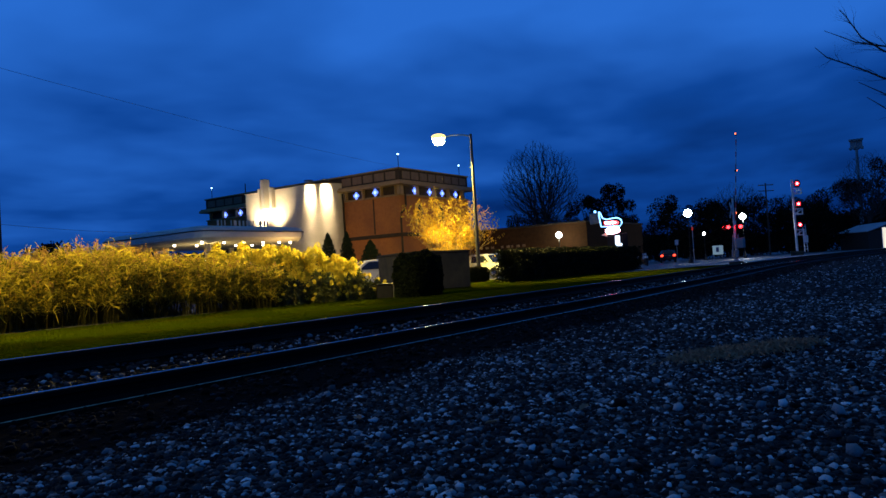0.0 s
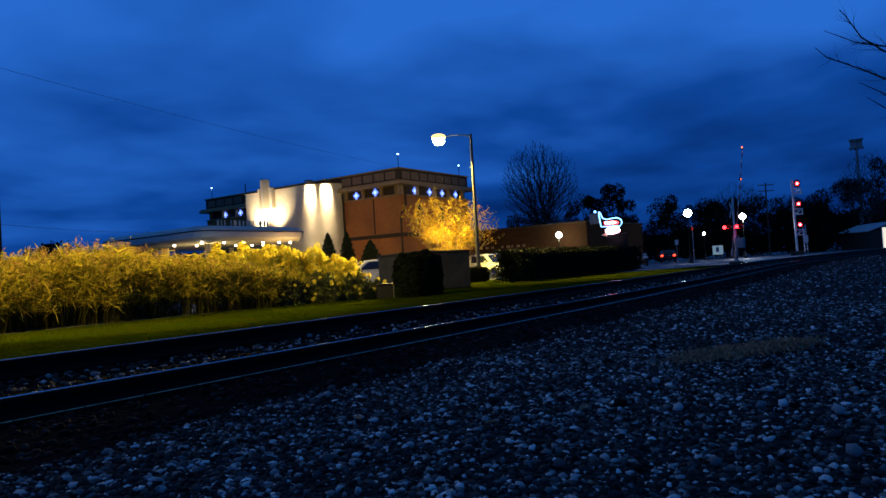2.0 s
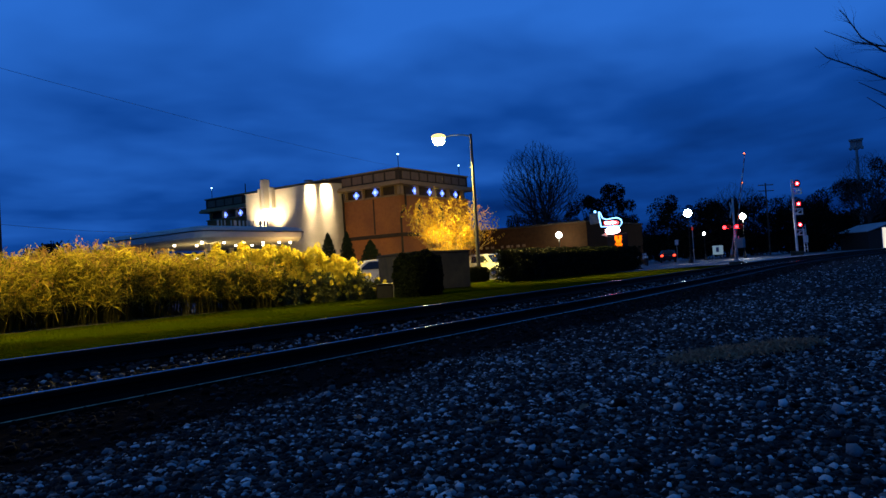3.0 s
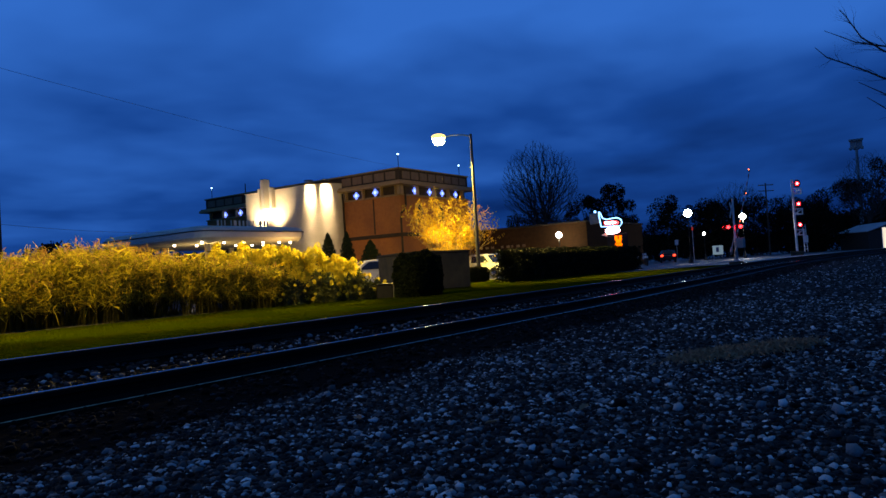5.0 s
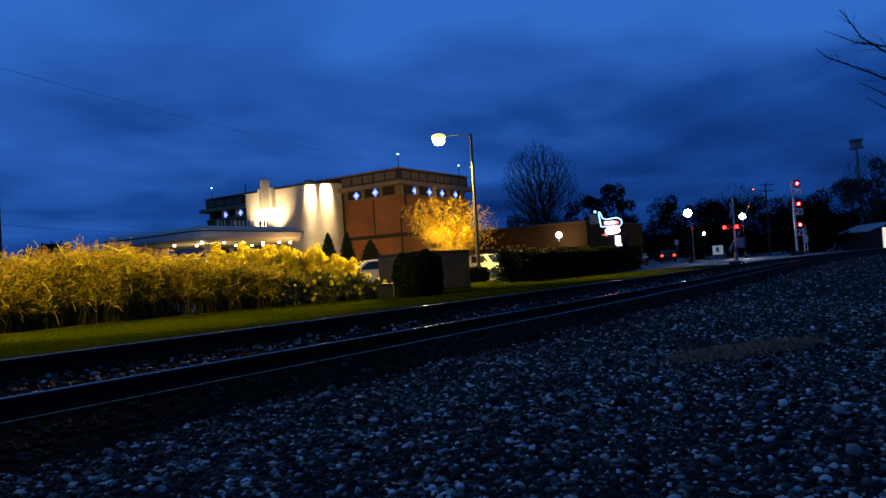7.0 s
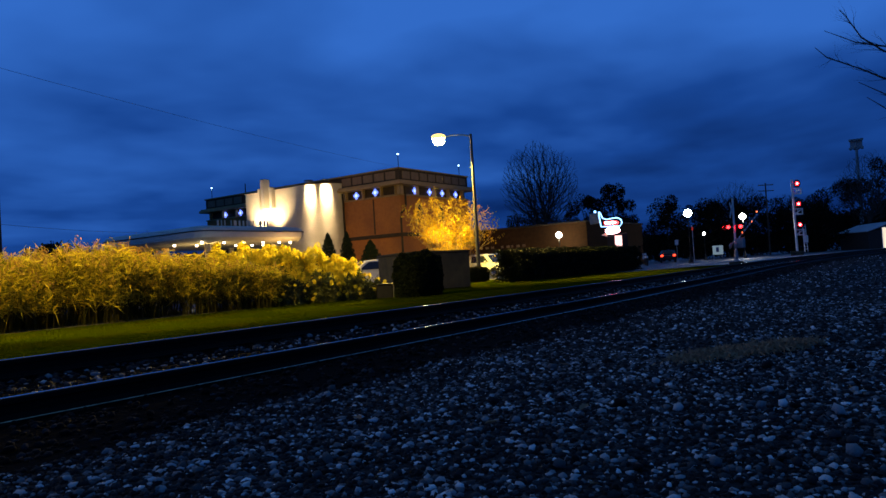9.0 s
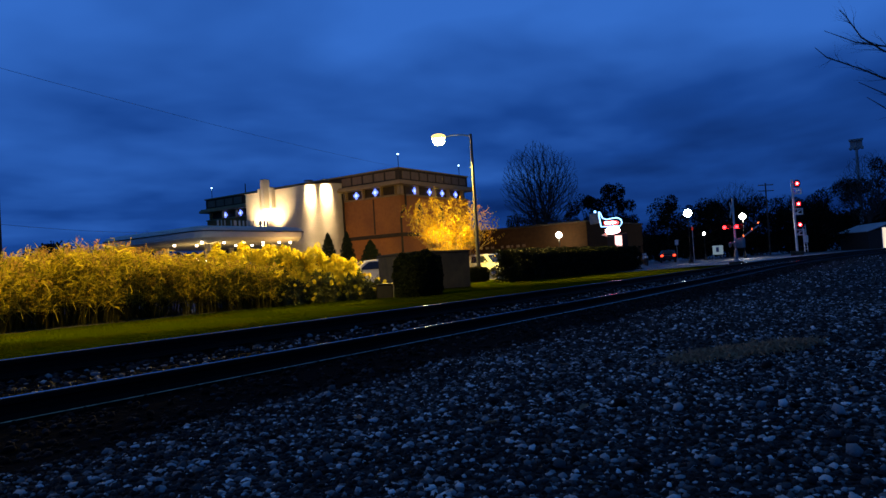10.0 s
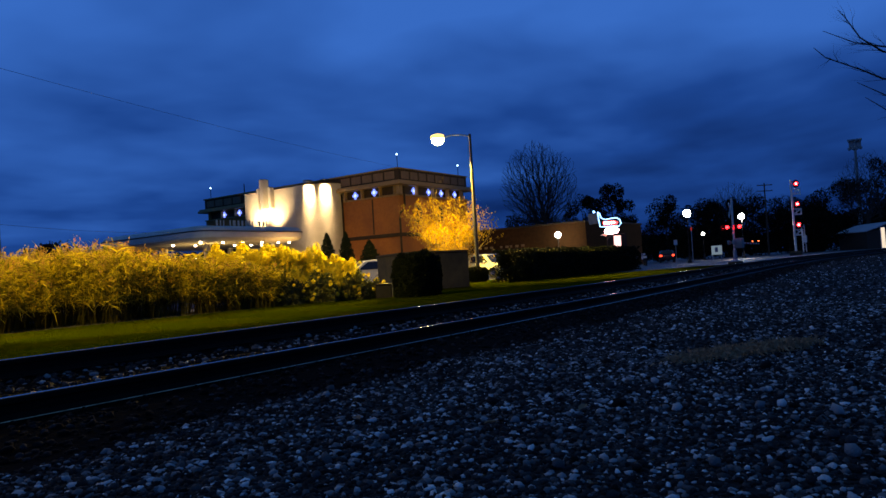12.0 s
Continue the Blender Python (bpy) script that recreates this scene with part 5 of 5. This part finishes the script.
    for x in (-L / 2 + 0.95, L / 2 - 0.95):
        for s in (-1, 1):
            y = s * (W / 2 - 0.1)
            w = part("wheel", Shape().tube([(x, y - 0.11, R), (x, y - 0.08, R), (x, y + 0.08, R), (x, y + 0.11, R)], [R * 0.9, R, R, R * 0.9], 18), M_TYRE, t, "black tyre", smooth=True)
            part("rim", Shape().tube([(x, y + s * 0.09, R), (x, y + s * 0.125, R)], [R * 0.6, R * 0.52], 14), M_CHROME, w)
    return t


def utility_pole(at, h, rz, label, r=0.14, arms=2):
    t = thing("utility_pole", at, label, "utility pole", rz=rz)
    part("pole", Shape().tube([(0, 0, -0.1), (0, 0, h * 0.5), (0, 0, h)], [r, r * 0.85, r * 0.65], 10), M_TIMBERPOLE, t, smooth=True)
    for k in range(arms):
        z = h - 0.35 - 0.9 * k
        a = part("crossarm", Shape().box((0, 0.1, z), (2.4, 0.1, 0.12), 0.01), M_TIMBERPOLE, t)
        for x in (-1.05, -0.4, 0.4, 1.05):
            part("insulator", Shape().lathe([(0.03, 0), (0.05, 0.05), (0.02, 0.13)], (x, 0.1, z + 0.06), 8), M_GREYPAINT, a)
    return t


def cable(a, b, sag, label):
    a, b = Vector(a), Vector(b)
    pts = []
    for i in range(25):
        s = i / 24
        p = a.lerp(b, s)
        p.z -= sag * 4 * s * (1 - s)
        pts.append(p)
    me = Shape().tube(pts, 0.009, 5).mesh("overhead_cable", True)
    me.materials.append(M_WIRE)
    return tagged(new("overhead_cable", me), label, "cable", "overhead cables")


def light_tower(at, h):
    t = thing("floodlight_tower", at, "tall unlit sports-field floodlight tower", "light tower")
    part("pole", Shape().tube([(0, 0, 0), (0, 0, h)], [0.42, 0.24], 10), M_GREYPAINT, t, smooth=True)
    fr = part("head_frame", Shape().box((0, 0, h + 0.2), (0.25, 2.6, 0.2), 0.03).box((0, 0, h - 1.6), (0.25, 2.6, 0.2), 0.03), M_GREYPAINT, t)
    for i in range(4):
        for k in range(2):
            part("lamp", Shape().lathe([(0.1, -0.3), (0.32, -0.1), (0.34, 0.3)], (-0.2, -1.05 + 0.7 * i, h + 0.1 - 1.75 * k), 10), M_GREYPAINT, fr)
    part("mount_plate", Shape().box((0.15, 0, h - 0.7), (0.1, 2.3, 1.7), 0.02), M_GREYPAINT, t)
    return t


def pale_shed(at, rz):
    t = thing("pale_roofed_shed", at, "low shed with a pale sheet roof beyond the track", "shed", rz=rz)
    w, d = 9.5, 8.0
    part("wall", Shape().box((0, 0, 1.5), (w, d, 3.0), 0.03), M_TIMBERPOLE, t)
    prof = [(-w / 2 - 0.3, 2.95), (-1.5, 4.1), (0.8, 4.35), (w / 2 + 0.3, 2.95), (w / 2 + 0.3, 2.8), (0.8, 4.15), (-1.5, 3.9), (-w / 2 - 0.3, 2.8)]
    n = len(prof)
    v = [(x, y, z) for y in (-d / 2 - 0.3, d / 2 + 0.3) for x, z in prof]
    part("roof", Shape().add(v, [(j, (j + 1) % n, n + (j + 1) % n, n + j) for j in range(n)] + [(0, 1, 6, 7), (1, 2, 5, 6), (2, 3, 4, 5), (8, 9, 14, 15), (9, 10, 13, 14), (10, 11, 12, 13)]), M_FABRIC, t, "pale sheet roof")
    # added glowing strip for a bright upright whose real source is unknown
    wd = part("strip_surround", Shape().box((-2.2, -d / 2 - 0.02, 1.75), (0.8, 0.1, 3.4), 0.02), M_WHITEPAINT, t)
    part("pane", Shape().box((-2.2, -d / 2 - 0.05, 1.75), (0.6, 0.08, 3.2), 0.01), E_BRIGHTSTRIP, wd, "tall glowing strip standing in for a bright upright")
    return t


def sign_wall(at, rz):
    """The angled masonry screen by the lot: two leaves meeting at a corner."""
    t = thing("masonry_screen_wall", at, "weathered grey concrete screen wall with a coping", "wall", rz=rz)
    part("long_leaf", Shape().box((0, 0, 0.72), (2.95, 0.25, 1.40), 0.02), M_CONCRETE, t)
    part("coping", Shape().box((0, 0, 1.46), (3.0, 0.34, 0.08), 0.02), M_CONCRETE, t)
    return t


def service_road():
    """A strip of worn concrete and fines along the far side of the track, across the street, its pale tone put in for
    lamplight.
    """
    v, f, segs = sweep([(-0.9, -0.08), (-0.9, 0.012), (0.9, 0.02), (0.9, -0.08)], 10.35, 0.0, 0.0, 46, 300)
    structure("road", np_mesh("road", v, f), M_ROAD_LIT, "worn concrete strip beside the track, painted pale for lamplight", "road")


service_road()


def rebase(ob, base):
    """Sets a thing's origin at its base, its parts staying where they are."""
    ob.location = base
    for k in ob.children:
        k.location = k.location - Vector(base)


rebase(build_main(), (63.8, 60.8, 0))
for k, base in ((build_canopy(), (43, 57, 0)), (build_low_building(), (73.6, 35.6, 0))):
    rebase(k, base)
street_lamp((33.95, 21.3, -0.03), 130.6, "lit yellow street lamp on a dark pole beside the hedge", 8.36, 0.97)
# unseen second lamp, added as the source of the light on the grass
street_lamp((4.5, 14.9, -0.03), 212, "lit yellow street lamp on a dark pole, added out of view by the tall grass", 7.6)
globe_lamp((68.3, 19.2, -0.03), 4.72, "black lamp post with a bright white globe by the lot")
globe_lamp((90.35, 19.0, -0.03), 5.0, "black lamp post with a bright white globe beyond the crossing")
globe_lamp((63.6, 30.4, -0.03), 3.5, "low lamp post with a white globe behind the hedge", 0.29)
globe_lamp((98.0, 25.6, -0.03), 3.5, "distant lamp post with a small white globe", 0.2)
crossing_gate((46.05, 10.2, -0.02))
signal_mast((88.4, 13.05, 0.2))
neon_sign((49.5, 19.9, -0.03), -68.0)
vehicle("pickup_truck", (41.9, 26.0, -0.03), 268, M_CARWHITE, "white pickup truck parked behind the hedge", "pickup truck", pickup=True)
vehicle("car", (85.1, 26.6, -0.03), 18, M_CARDARK, "dark car with lit red tail lights on the road", "car", tails=True)
vehicle("car", (25.6, 22.0, -0.03), 150, M_CARWHITE, "white car with dark glass parked behind the shrubs", "car")
vehicle("car", (29.2, 40.0, -0.03), 235, M_CARWHITE, "white car parked behind the tall grass", "car")
light_tower((173.9, 12.9, 0), 22.8)
pale_shed((136.7, 7.4, -0.1), -55)
utility_pole((119.2, 21.4, 0), 11.2, 125, "wooden utility pole with two crossarms among trees")
utility_pole((2.0, 31.8, 0), 11.8, 10, "dark wooden utility pole holding an overhead cable", 0.17)
utility_pole((15.98, 37.5, 0), 7.4, 20, "short dark wooden service pole behind the grass", 0.14, 0)
cable((2.0, 31.8, 11.6), (57.6, 44.9, 11.5), 0.45, "thin dark overhead cable against the sky")
cable((15.98, 37.5, 4.25), (37.2, 53.2, 5.3), 0.2, "low dark service cable running to the canopy")
sign_wall((22.36, 15.84, -0.02), -16.2)
sign_wall((22.1, 17.95, -0.02), 56.7)

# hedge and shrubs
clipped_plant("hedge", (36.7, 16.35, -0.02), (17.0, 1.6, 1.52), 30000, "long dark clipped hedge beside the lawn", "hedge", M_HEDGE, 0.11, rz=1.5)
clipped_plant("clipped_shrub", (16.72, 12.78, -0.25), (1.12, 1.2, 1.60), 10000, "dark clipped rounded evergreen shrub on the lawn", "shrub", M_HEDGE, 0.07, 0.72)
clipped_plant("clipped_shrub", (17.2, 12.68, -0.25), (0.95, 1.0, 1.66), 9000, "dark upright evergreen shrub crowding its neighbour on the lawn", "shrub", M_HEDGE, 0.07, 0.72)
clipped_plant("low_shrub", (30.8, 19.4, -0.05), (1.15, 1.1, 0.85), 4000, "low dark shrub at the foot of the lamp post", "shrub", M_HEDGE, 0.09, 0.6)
for i in range(5):
    reed_clump((6.2 + i * 1.25, 16.7 + 0.25 * (i % 2), -0.02), (1.1, 1.1, 1.1, 1.1, 0.9)[i], 1.6, (1.28, 1.42, 1.60, 1.56, 1.40)[i], 800)
reed_clump((12.15, 15.75, -0.02), 0.75, 0.7, 1.16, 420)
reed_clump((13.15, 15.45, -0.02), 0.7, 0.6, 1.05, 380)
reed_clump((5.0, 17.4, -0.02), 1.2, 2.3, 1.12, 800)
reed_clump((9.5, 18.6, -0.02), 2.4, 1.0, 1.62, 900)
for x, y, rx, ry, h, hd in ((12.75, 16.6, 0.75, 0.9, 1.50, 330), (13.8, 16.5, 0.85, 0.9, 1.56, 380), (14.9, 16.5, 0.9, 0.9, 1.58, 380), (15.9, 16.1, 0.85, 0.85, 1.48, 340), (16.7, 15.6, 0.6, 0.6, 1.15, 190)):
    flowering_shrub((x, y, -0.02), rx, ry, h, hd, (0.08, 0.08, 0.14), 56, 1800, low=0.22, stretch=1.5)
for x, y, rx, ry, h, hd in ((13.9, 15.3, 0.7, 0.65, 1.0, 40), (15.0, 14.9, 0.7, 0.65, 1.02, 50), (16.1, 14.5, 0.6, 0.6, 0.95, 48), (16.9, 14.4, 0.4, 0.4, 0.6, 20)):
    flowering_shrub((x, y, -0.02), rx, ry, h, int(hd * 0.75), (0.042, 0.042, 0.036), 44, 5200, "round-headed shrubs", low=0.12)

# trees
vase_tree((39.6, 27.1, -0.03), 5.5, 2.8, 3, "small golden-leaved tree lit by the street lamp", M_GOLD)
conifer((49.5, 47.9, -0.03), 4.9, 1.55, 1)
conifer((50.5, 46.4, -0.03), 4.9, 1.45, 2)
conifer((50.3, 43.3, -0.03), 3.9, 1.9, 3, "broader dark evergreen by the brick wall")
bare_tree((104.0, 52.2, 0), 20.8, 11, "large bare-branched tree against the dusk sky", (0, 0.4, 13.2), (6.4, 6.4, 7.6), 3600, 0.55, 0.014)
bare_tree((128.0, 27.5, 0), 13.0, 12, "bare thin-branched tree in the row beyond the crossing", (0, 0, 8.6), (4.5, 4.5, 4.6), 1200, 0.26, 0.013)
bare_tree((140.0, 9.2, 0), 17.0, 13, "bare thin-branched tree beyond the shed", (0, 0, 10.5), (5.0, 5.0, 6.4), 1300, 0.3, 0.013)
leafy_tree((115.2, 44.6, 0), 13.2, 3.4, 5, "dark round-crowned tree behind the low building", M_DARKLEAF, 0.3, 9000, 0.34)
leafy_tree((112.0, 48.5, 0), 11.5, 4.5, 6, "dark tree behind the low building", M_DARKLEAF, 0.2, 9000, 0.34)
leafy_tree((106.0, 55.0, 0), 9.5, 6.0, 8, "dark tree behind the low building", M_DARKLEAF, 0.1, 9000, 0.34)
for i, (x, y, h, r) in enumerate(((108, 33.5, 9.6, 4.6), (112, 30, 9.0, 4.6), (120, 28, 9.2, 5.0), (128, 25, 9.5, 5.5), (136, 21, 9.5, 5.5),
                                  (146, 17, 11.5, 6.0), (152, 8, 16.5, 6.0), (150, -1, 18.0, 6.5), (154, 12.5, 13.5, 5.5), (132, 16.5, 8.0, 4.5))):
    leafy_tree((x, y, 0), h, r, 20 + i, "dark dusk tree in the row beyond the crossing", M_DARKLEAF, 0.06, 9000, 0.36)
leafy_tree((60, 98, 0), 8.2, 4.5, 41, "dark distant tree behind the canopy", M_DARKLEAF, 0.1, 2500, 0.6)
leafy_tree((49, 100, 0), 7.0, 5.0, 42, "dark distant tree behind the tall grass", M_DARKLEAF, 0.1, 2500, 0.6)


def far_woods():
    """A long dark belt of woods along the horizon."""
    n = 26000
    a = np.radians(RNG.uniform(-60, 130, n))
    r = RNG.uniform(230, 300, n)
    top = 9 + 3.5 * np.sin(a * 23) * np.sin(a * 9 + 1) + 2 * np.sin(a * 61)
    z = RNG.uniform(0, 1, n) ** 0.8 * top
    c = np.stack([r * np.cos(a), r * np.sin(a), z], 1)
    v, f = cards(c, 2.6, 1.8)
    me = np_mesh("far_woods", v, f)
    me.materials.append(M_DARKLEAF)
    tagged(new("far_woods", me), "dark distant woods along the horizon", "woods", kind="stuff")


far_woods()


def overhanging_tree():
    """The near bare tree whose limbs reach into the sky over the gravel."""
    rng = random.Random(5)
    t = thing("bare_tree", (22.5, -2.6, -0.3), "bare tree with thin limbs reaching over the gravel", "tree")
    s = Shape()
    s.tube([(0, 0, -0.1), (0.1, 0, 3), (0, 0.1, 6), (0.1, 0, 9.5)], [0.3, 0.24, 0.19, 0.08], 10)
    part("trunk", s, M_BARK, t, smooth=True)
    s = Shape()
    # long limbs, drawn from the trunk outwards, with twigs along them
    for pts in ([(0.05, 0.1, 4.2), (-0.6, 2.2, 4.9), (-0.9, 3.46, 5.3), (-1.0, 3.9, 5.6), (-1.6, 4.65, 5.96), (-1.75, 4.9, 6.25)],
                [(0.05, 0.1, 4.9), (-0.7, 2.2, 5.5), (-1.1, 3.4, 5.95), (-1.2, 3.88, 6.4), (-1.55, 4.15, 6.9), (-1.65, 4.3, 7.12)],
                [(0.05, 0.1, 5.2), (-0.7, 2.4, 5.8), (-1.15, 3.6, 6.15), (-1.2, 4.0, 6.3), (-1.35, 4.7, 6.74)],
                [(0.05, 0.1, 3.9), (-0.3, 2.4, 4.6), (-0.55, 3.4, 4.9), (-0.75, 4.05, 5.35)],
                [(0.05, 0.1, 3.5), (-0.3, 2.2, 4.2), (-0.5, 3.4, 4.5), (-0.6, 3.9, 4.95)],
                [(0.05, 0.1, 6.6), (-0.6, 1.9, 7.4), (-1.1, 3.2, 7.6), (-1.4, 3.9, 8.0)]):
        n = len(pts)
        s.tube(pts, [0.036 * (1 - 0.8 * k / (n - 1)) for k in range(n)], 6, cap=False)
        for k in range(1, n - 1):
            a, b = Vector(pts[k - 1]), Vector(pts[k])
            for q in range(4):
                p = a.lerp(b, rng.random())
                d = ((b - a).normalized() + Vector((rng.gauss(0, 0.3), rng.gauss(0, 0.35), rng.gauss(0.05, 0.35)))).normalized()
                limbs(s, p, d, rng.uniform(0.22, 0.5), 0.008, 2, rng, 0.35, 2, 0.04)
    me = bpy.data.meshes.new("limb_mass")
    me.from_pydata(s.v, [], s.f)
    part("limb_mass", me, M_BARK, t, "bare drooping limbs and twigs", kind="stuff")


overhanging_tree()


def sign_board(at, rz):
    t = thing("lit_notice_board", at, "small pale lit notice board on posts", "sign", rz=rz)
    part("board", Shape().box((0, 0, 1.1), (1.05, 0.12, 0.95), 0.03), E_BOARD, t)
    for x in (-0.45, 0.45):
        part("post", Shape().tube([(x, 0.05, 0), (x, 0.05, 1.5)], 0.04, 6), M_GALV, t)
    part("writing_bars", Shape().box((-0.05, -0.07, 1.15), (0.3, 0.03, 0.5), 0.01), M_CARBLUE, t)


sign_board((78.1, 19.1, -0.03), -65)


def post_sign(at, h, w, mat, label, rz=-65, tall=0.6):
    t = thing("post_sign", at, label, "sign", "small signs by the lot", rz)
    part("post", Shape().tube([(0, 0.03, 0), (0, 0.03, h + 0.3)], 0.035, 6), M_GALV, t)
    part("plate", Shape().box((0, 0, h), (w, 0.03, tall), 0.01), mat, t)


post_sign((81.9, 29.2, -0.03), 2.1, 0.42, M_WHITEPAINT, "pale small sign on a thin post")
post_sign((85.9, 25.7, -0.03), 2.35, 0.42, M_WHITEPAINT, "pale small sign on a thin post")
post_sign((68.0, 18.8, -0.03), 3.2, 0.13, E_DONT, "small glowing red signal plate on a post", tall=0.28)
post_sign((70.5, 24.4, -0.03), 0.9, 0.4, M_FABRIC, "low pale marker board at the lot edge")


def bollard(at, h=1.0):
    t = thing("bollard", at, "dark steel bollard with a pale band at the lot edge", "bollard", "bollards")
    part("post", Shape().lathe([(0.1, 0), (0.1, h - 0.05), (0.05, h)], n=10), M_BLACKMETAL, t, smooth=True)
    part("band", Shape().lathe([(0.105, h * 0.72), (0.105, h * 0.9)], n=10), M_WHITEPAINT, t)


for x, y in ((62.5, 22.3), (63.6, 21.8), (69.5, 24.0)):
    bollard((x, y, -0.03))



box = thing("utility_box", (16.6, 13.8, -0.02), "low dark utility box on the lawn", "utility box", rz=-55)
part("cabinet", Shape().box((0, 0, 0.2), (0.5, 0.4, 0.42), 0.03), M_BLACKMETAL, box)
part("lid", Shape().box((0, 0, 0.43), (0.54, 0.44, 0.05), 0.015), M_BLACKMETAL, box)


def path_light(at, mat, label, r=0.2):
    x, y, z = at
    t = thing("path_light", (x, y, -0.03), label, "path light", "path lights")
    part("post", Shape().tube([(0, 0, 0), (0, 0, z - r)], 0.05, 8), M_BLACKMETAL, t)
    part("lamp_globe", Shape().lathe([(r * math.sin(a), z - r * math.cos(a)) for a in np.linspace(0.3, 3.1, 8)], n=12), mat, t, smooth=True)


low = thing("low_sign", (50.6, 23.2, -0.03), "low pale sign panel behind the hedge", "sign", rz=-60)
part("panel", Shape().box((0, 0, 1.5), (1.15, 0.1, 0.55), 0.02), M_WHITEPAINT, low)
for s in (-0.45, 0.45):
    part("post", Shape().tube([(s, 0.02, 0), (s, 0.02, 1.3)], 0.04, 6), M_GALV, low)
path_light((34.2, 47.2, 2.5), E_COOL, "bright white path light by the canopy", 0.27)
path_light((34.9, 46.8, 2.45), E_COOL, "bright white path light by the canopy", 0.18)
path_light((40.5, 46.8, 2.45), E_BLUEWHITE, "small bluish path light by the canopy", 0.2)
path_light((41.4, 45.5, 2.6), E_BLUEWHITE, "small bluish path light by the canopy", 0.2)


def dead_weeds():
    """A trampled mat of brown leaves and dead weeds on the gravel, and some single leaves."""
    n = 2600
    t = RNG.uniform(0, 1, n)
    c = np.stack([6.9 + 1.35 * t + RNG.normal(0, 0.22, n), 2.05 - 0.85 * t + RNG.normal(0, 0.10, n),
                  -0.235 + abs(RNG.normal(0, 0.018, n))], 1)
    v, f = cards(c, 0.07, 0.025, 1.0)
    me = np_mesh("dead_weeds", v, f)
    me.materials.append(M_LITTER)
    tagged(new("dead_weeds", me), "trampled brown dead weeds and leaves on the gravel", "dead weeds", kind="stuff")
    for x, y in ((3.8, 2.35), (4.4, 2.0), (3.6, 3.3), (6.2, 3.0), (2.9, 1.3)):
        sh = Shape().add([(-0.05, 0, 0), (-0.015, -0.025, 0.008), (0.03, -0.02, 0.012), (0.055, 0, 0.002), (0.03, 0.02, 0.014), (-0.015, 0.026, 0.006), (0, 0, -0.004)],
                         [(0, 1, 6), (1, 2, 6), (2, 3, 6), (3, 4, 6), (4, 5, 6), (5, 0, 6)])
        me = sh.mesh("fallen_leaf")
        me.materials.append(M_LITTER)
        ob = tagged(new("fallen_leaf", me), "curled tan dead leaf lying on the gravel", "leaf", "fallen leaves")
        ob.matrix_basis = pose(x, y, -0.215, random.uniform(-20, 20), random.uniform(-20, 20), random.uniform(0, 360))


M_LITTER = material("dead_leaf", (0.50, 0.31, 0.17), (0.26, 0.16, 0.10), island=True, rough=0.9, thin=0.15, spec=0.1)
dead_weeds()
build_lawn()
build_stones()

GATE_ROWS = [(0, 72.0), (0.5, 71.25), (1, 66.25), (1.5, 61.0), (2, 58.0), (2.5, 55.5), (3, 53.0), (5, 41.25), (5.5, 38.25), (6, 35.25), (6.5, 32.0),
             (7, 28.5), (9, 15.5), (9.5, 12.25), (10, 9.25), (10.5, 6.25), (11.2, 3.0), (12, -0.75)]


def motions():
    """All that moves: the barrier arm, lenses turned to imitate flashing, the drum imitating the LED display and the
    grass in the wind.
    """
    walk(GATE["arm"], [(t, pose(0.02, -0.0, 1.36, 0, -a, 0)) for t, a in GATE_ROWS])
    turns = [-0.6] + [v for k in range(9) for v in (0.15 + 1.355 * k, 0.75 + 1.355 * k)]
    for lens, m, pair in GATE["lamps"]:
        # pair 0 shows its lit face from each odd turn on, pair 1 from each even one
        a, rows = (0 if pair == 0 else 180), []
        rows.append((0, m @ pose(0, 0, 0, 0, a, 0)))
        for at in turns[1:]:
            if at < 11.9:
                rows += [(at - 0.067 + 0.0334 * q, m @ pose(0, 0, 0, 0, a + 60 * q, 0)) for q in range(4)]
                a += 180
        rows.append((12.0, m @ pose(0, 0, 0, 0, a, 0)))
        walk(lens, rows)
    x, y, z = SIGN["at"]
    seq = [(0, 0), (0.1, 0), (0.17, -60), (0.22, -120), (0.7, -120), (0.78, -60), (0.9, -60), (0.97, -120), (1.08, -120), (1.16, -60), (1.4, -60), (1.47, -120), (1.65, -120),
           (1.74, -60), (2.05, -60), (2.12, -120), (2.6, -120), (2.75, -180), (5.45, -180), (5.7, -240), (8.0, -240), (8.3, -300), (12.0, -300)]
    walk(SIGN["drum"], [(t, pose(x, y, z, 0, 0, a)) for t, a in seq])
    rng = random.Random(9)
    for t in REEDS:
        loc, ph, rate = t.matrix_basis.translation.copy(), rng.uniform(0, 6), rng.uniform(1.6, 2.3)
        rows = []
        for i in range(31):
            s = i * 0.4
            g = 0.6 + 0.4 * math.sin(0.7 * s + loc.x * 0.4)
            rows.append((s, pose(*loc, 0.8 * g * math.sin(rate * s * 1.3 + ph), 1.1 * g * math.sin(rate * s + ph) + 0.4, 0)))
        walk(t, rows)


motions()
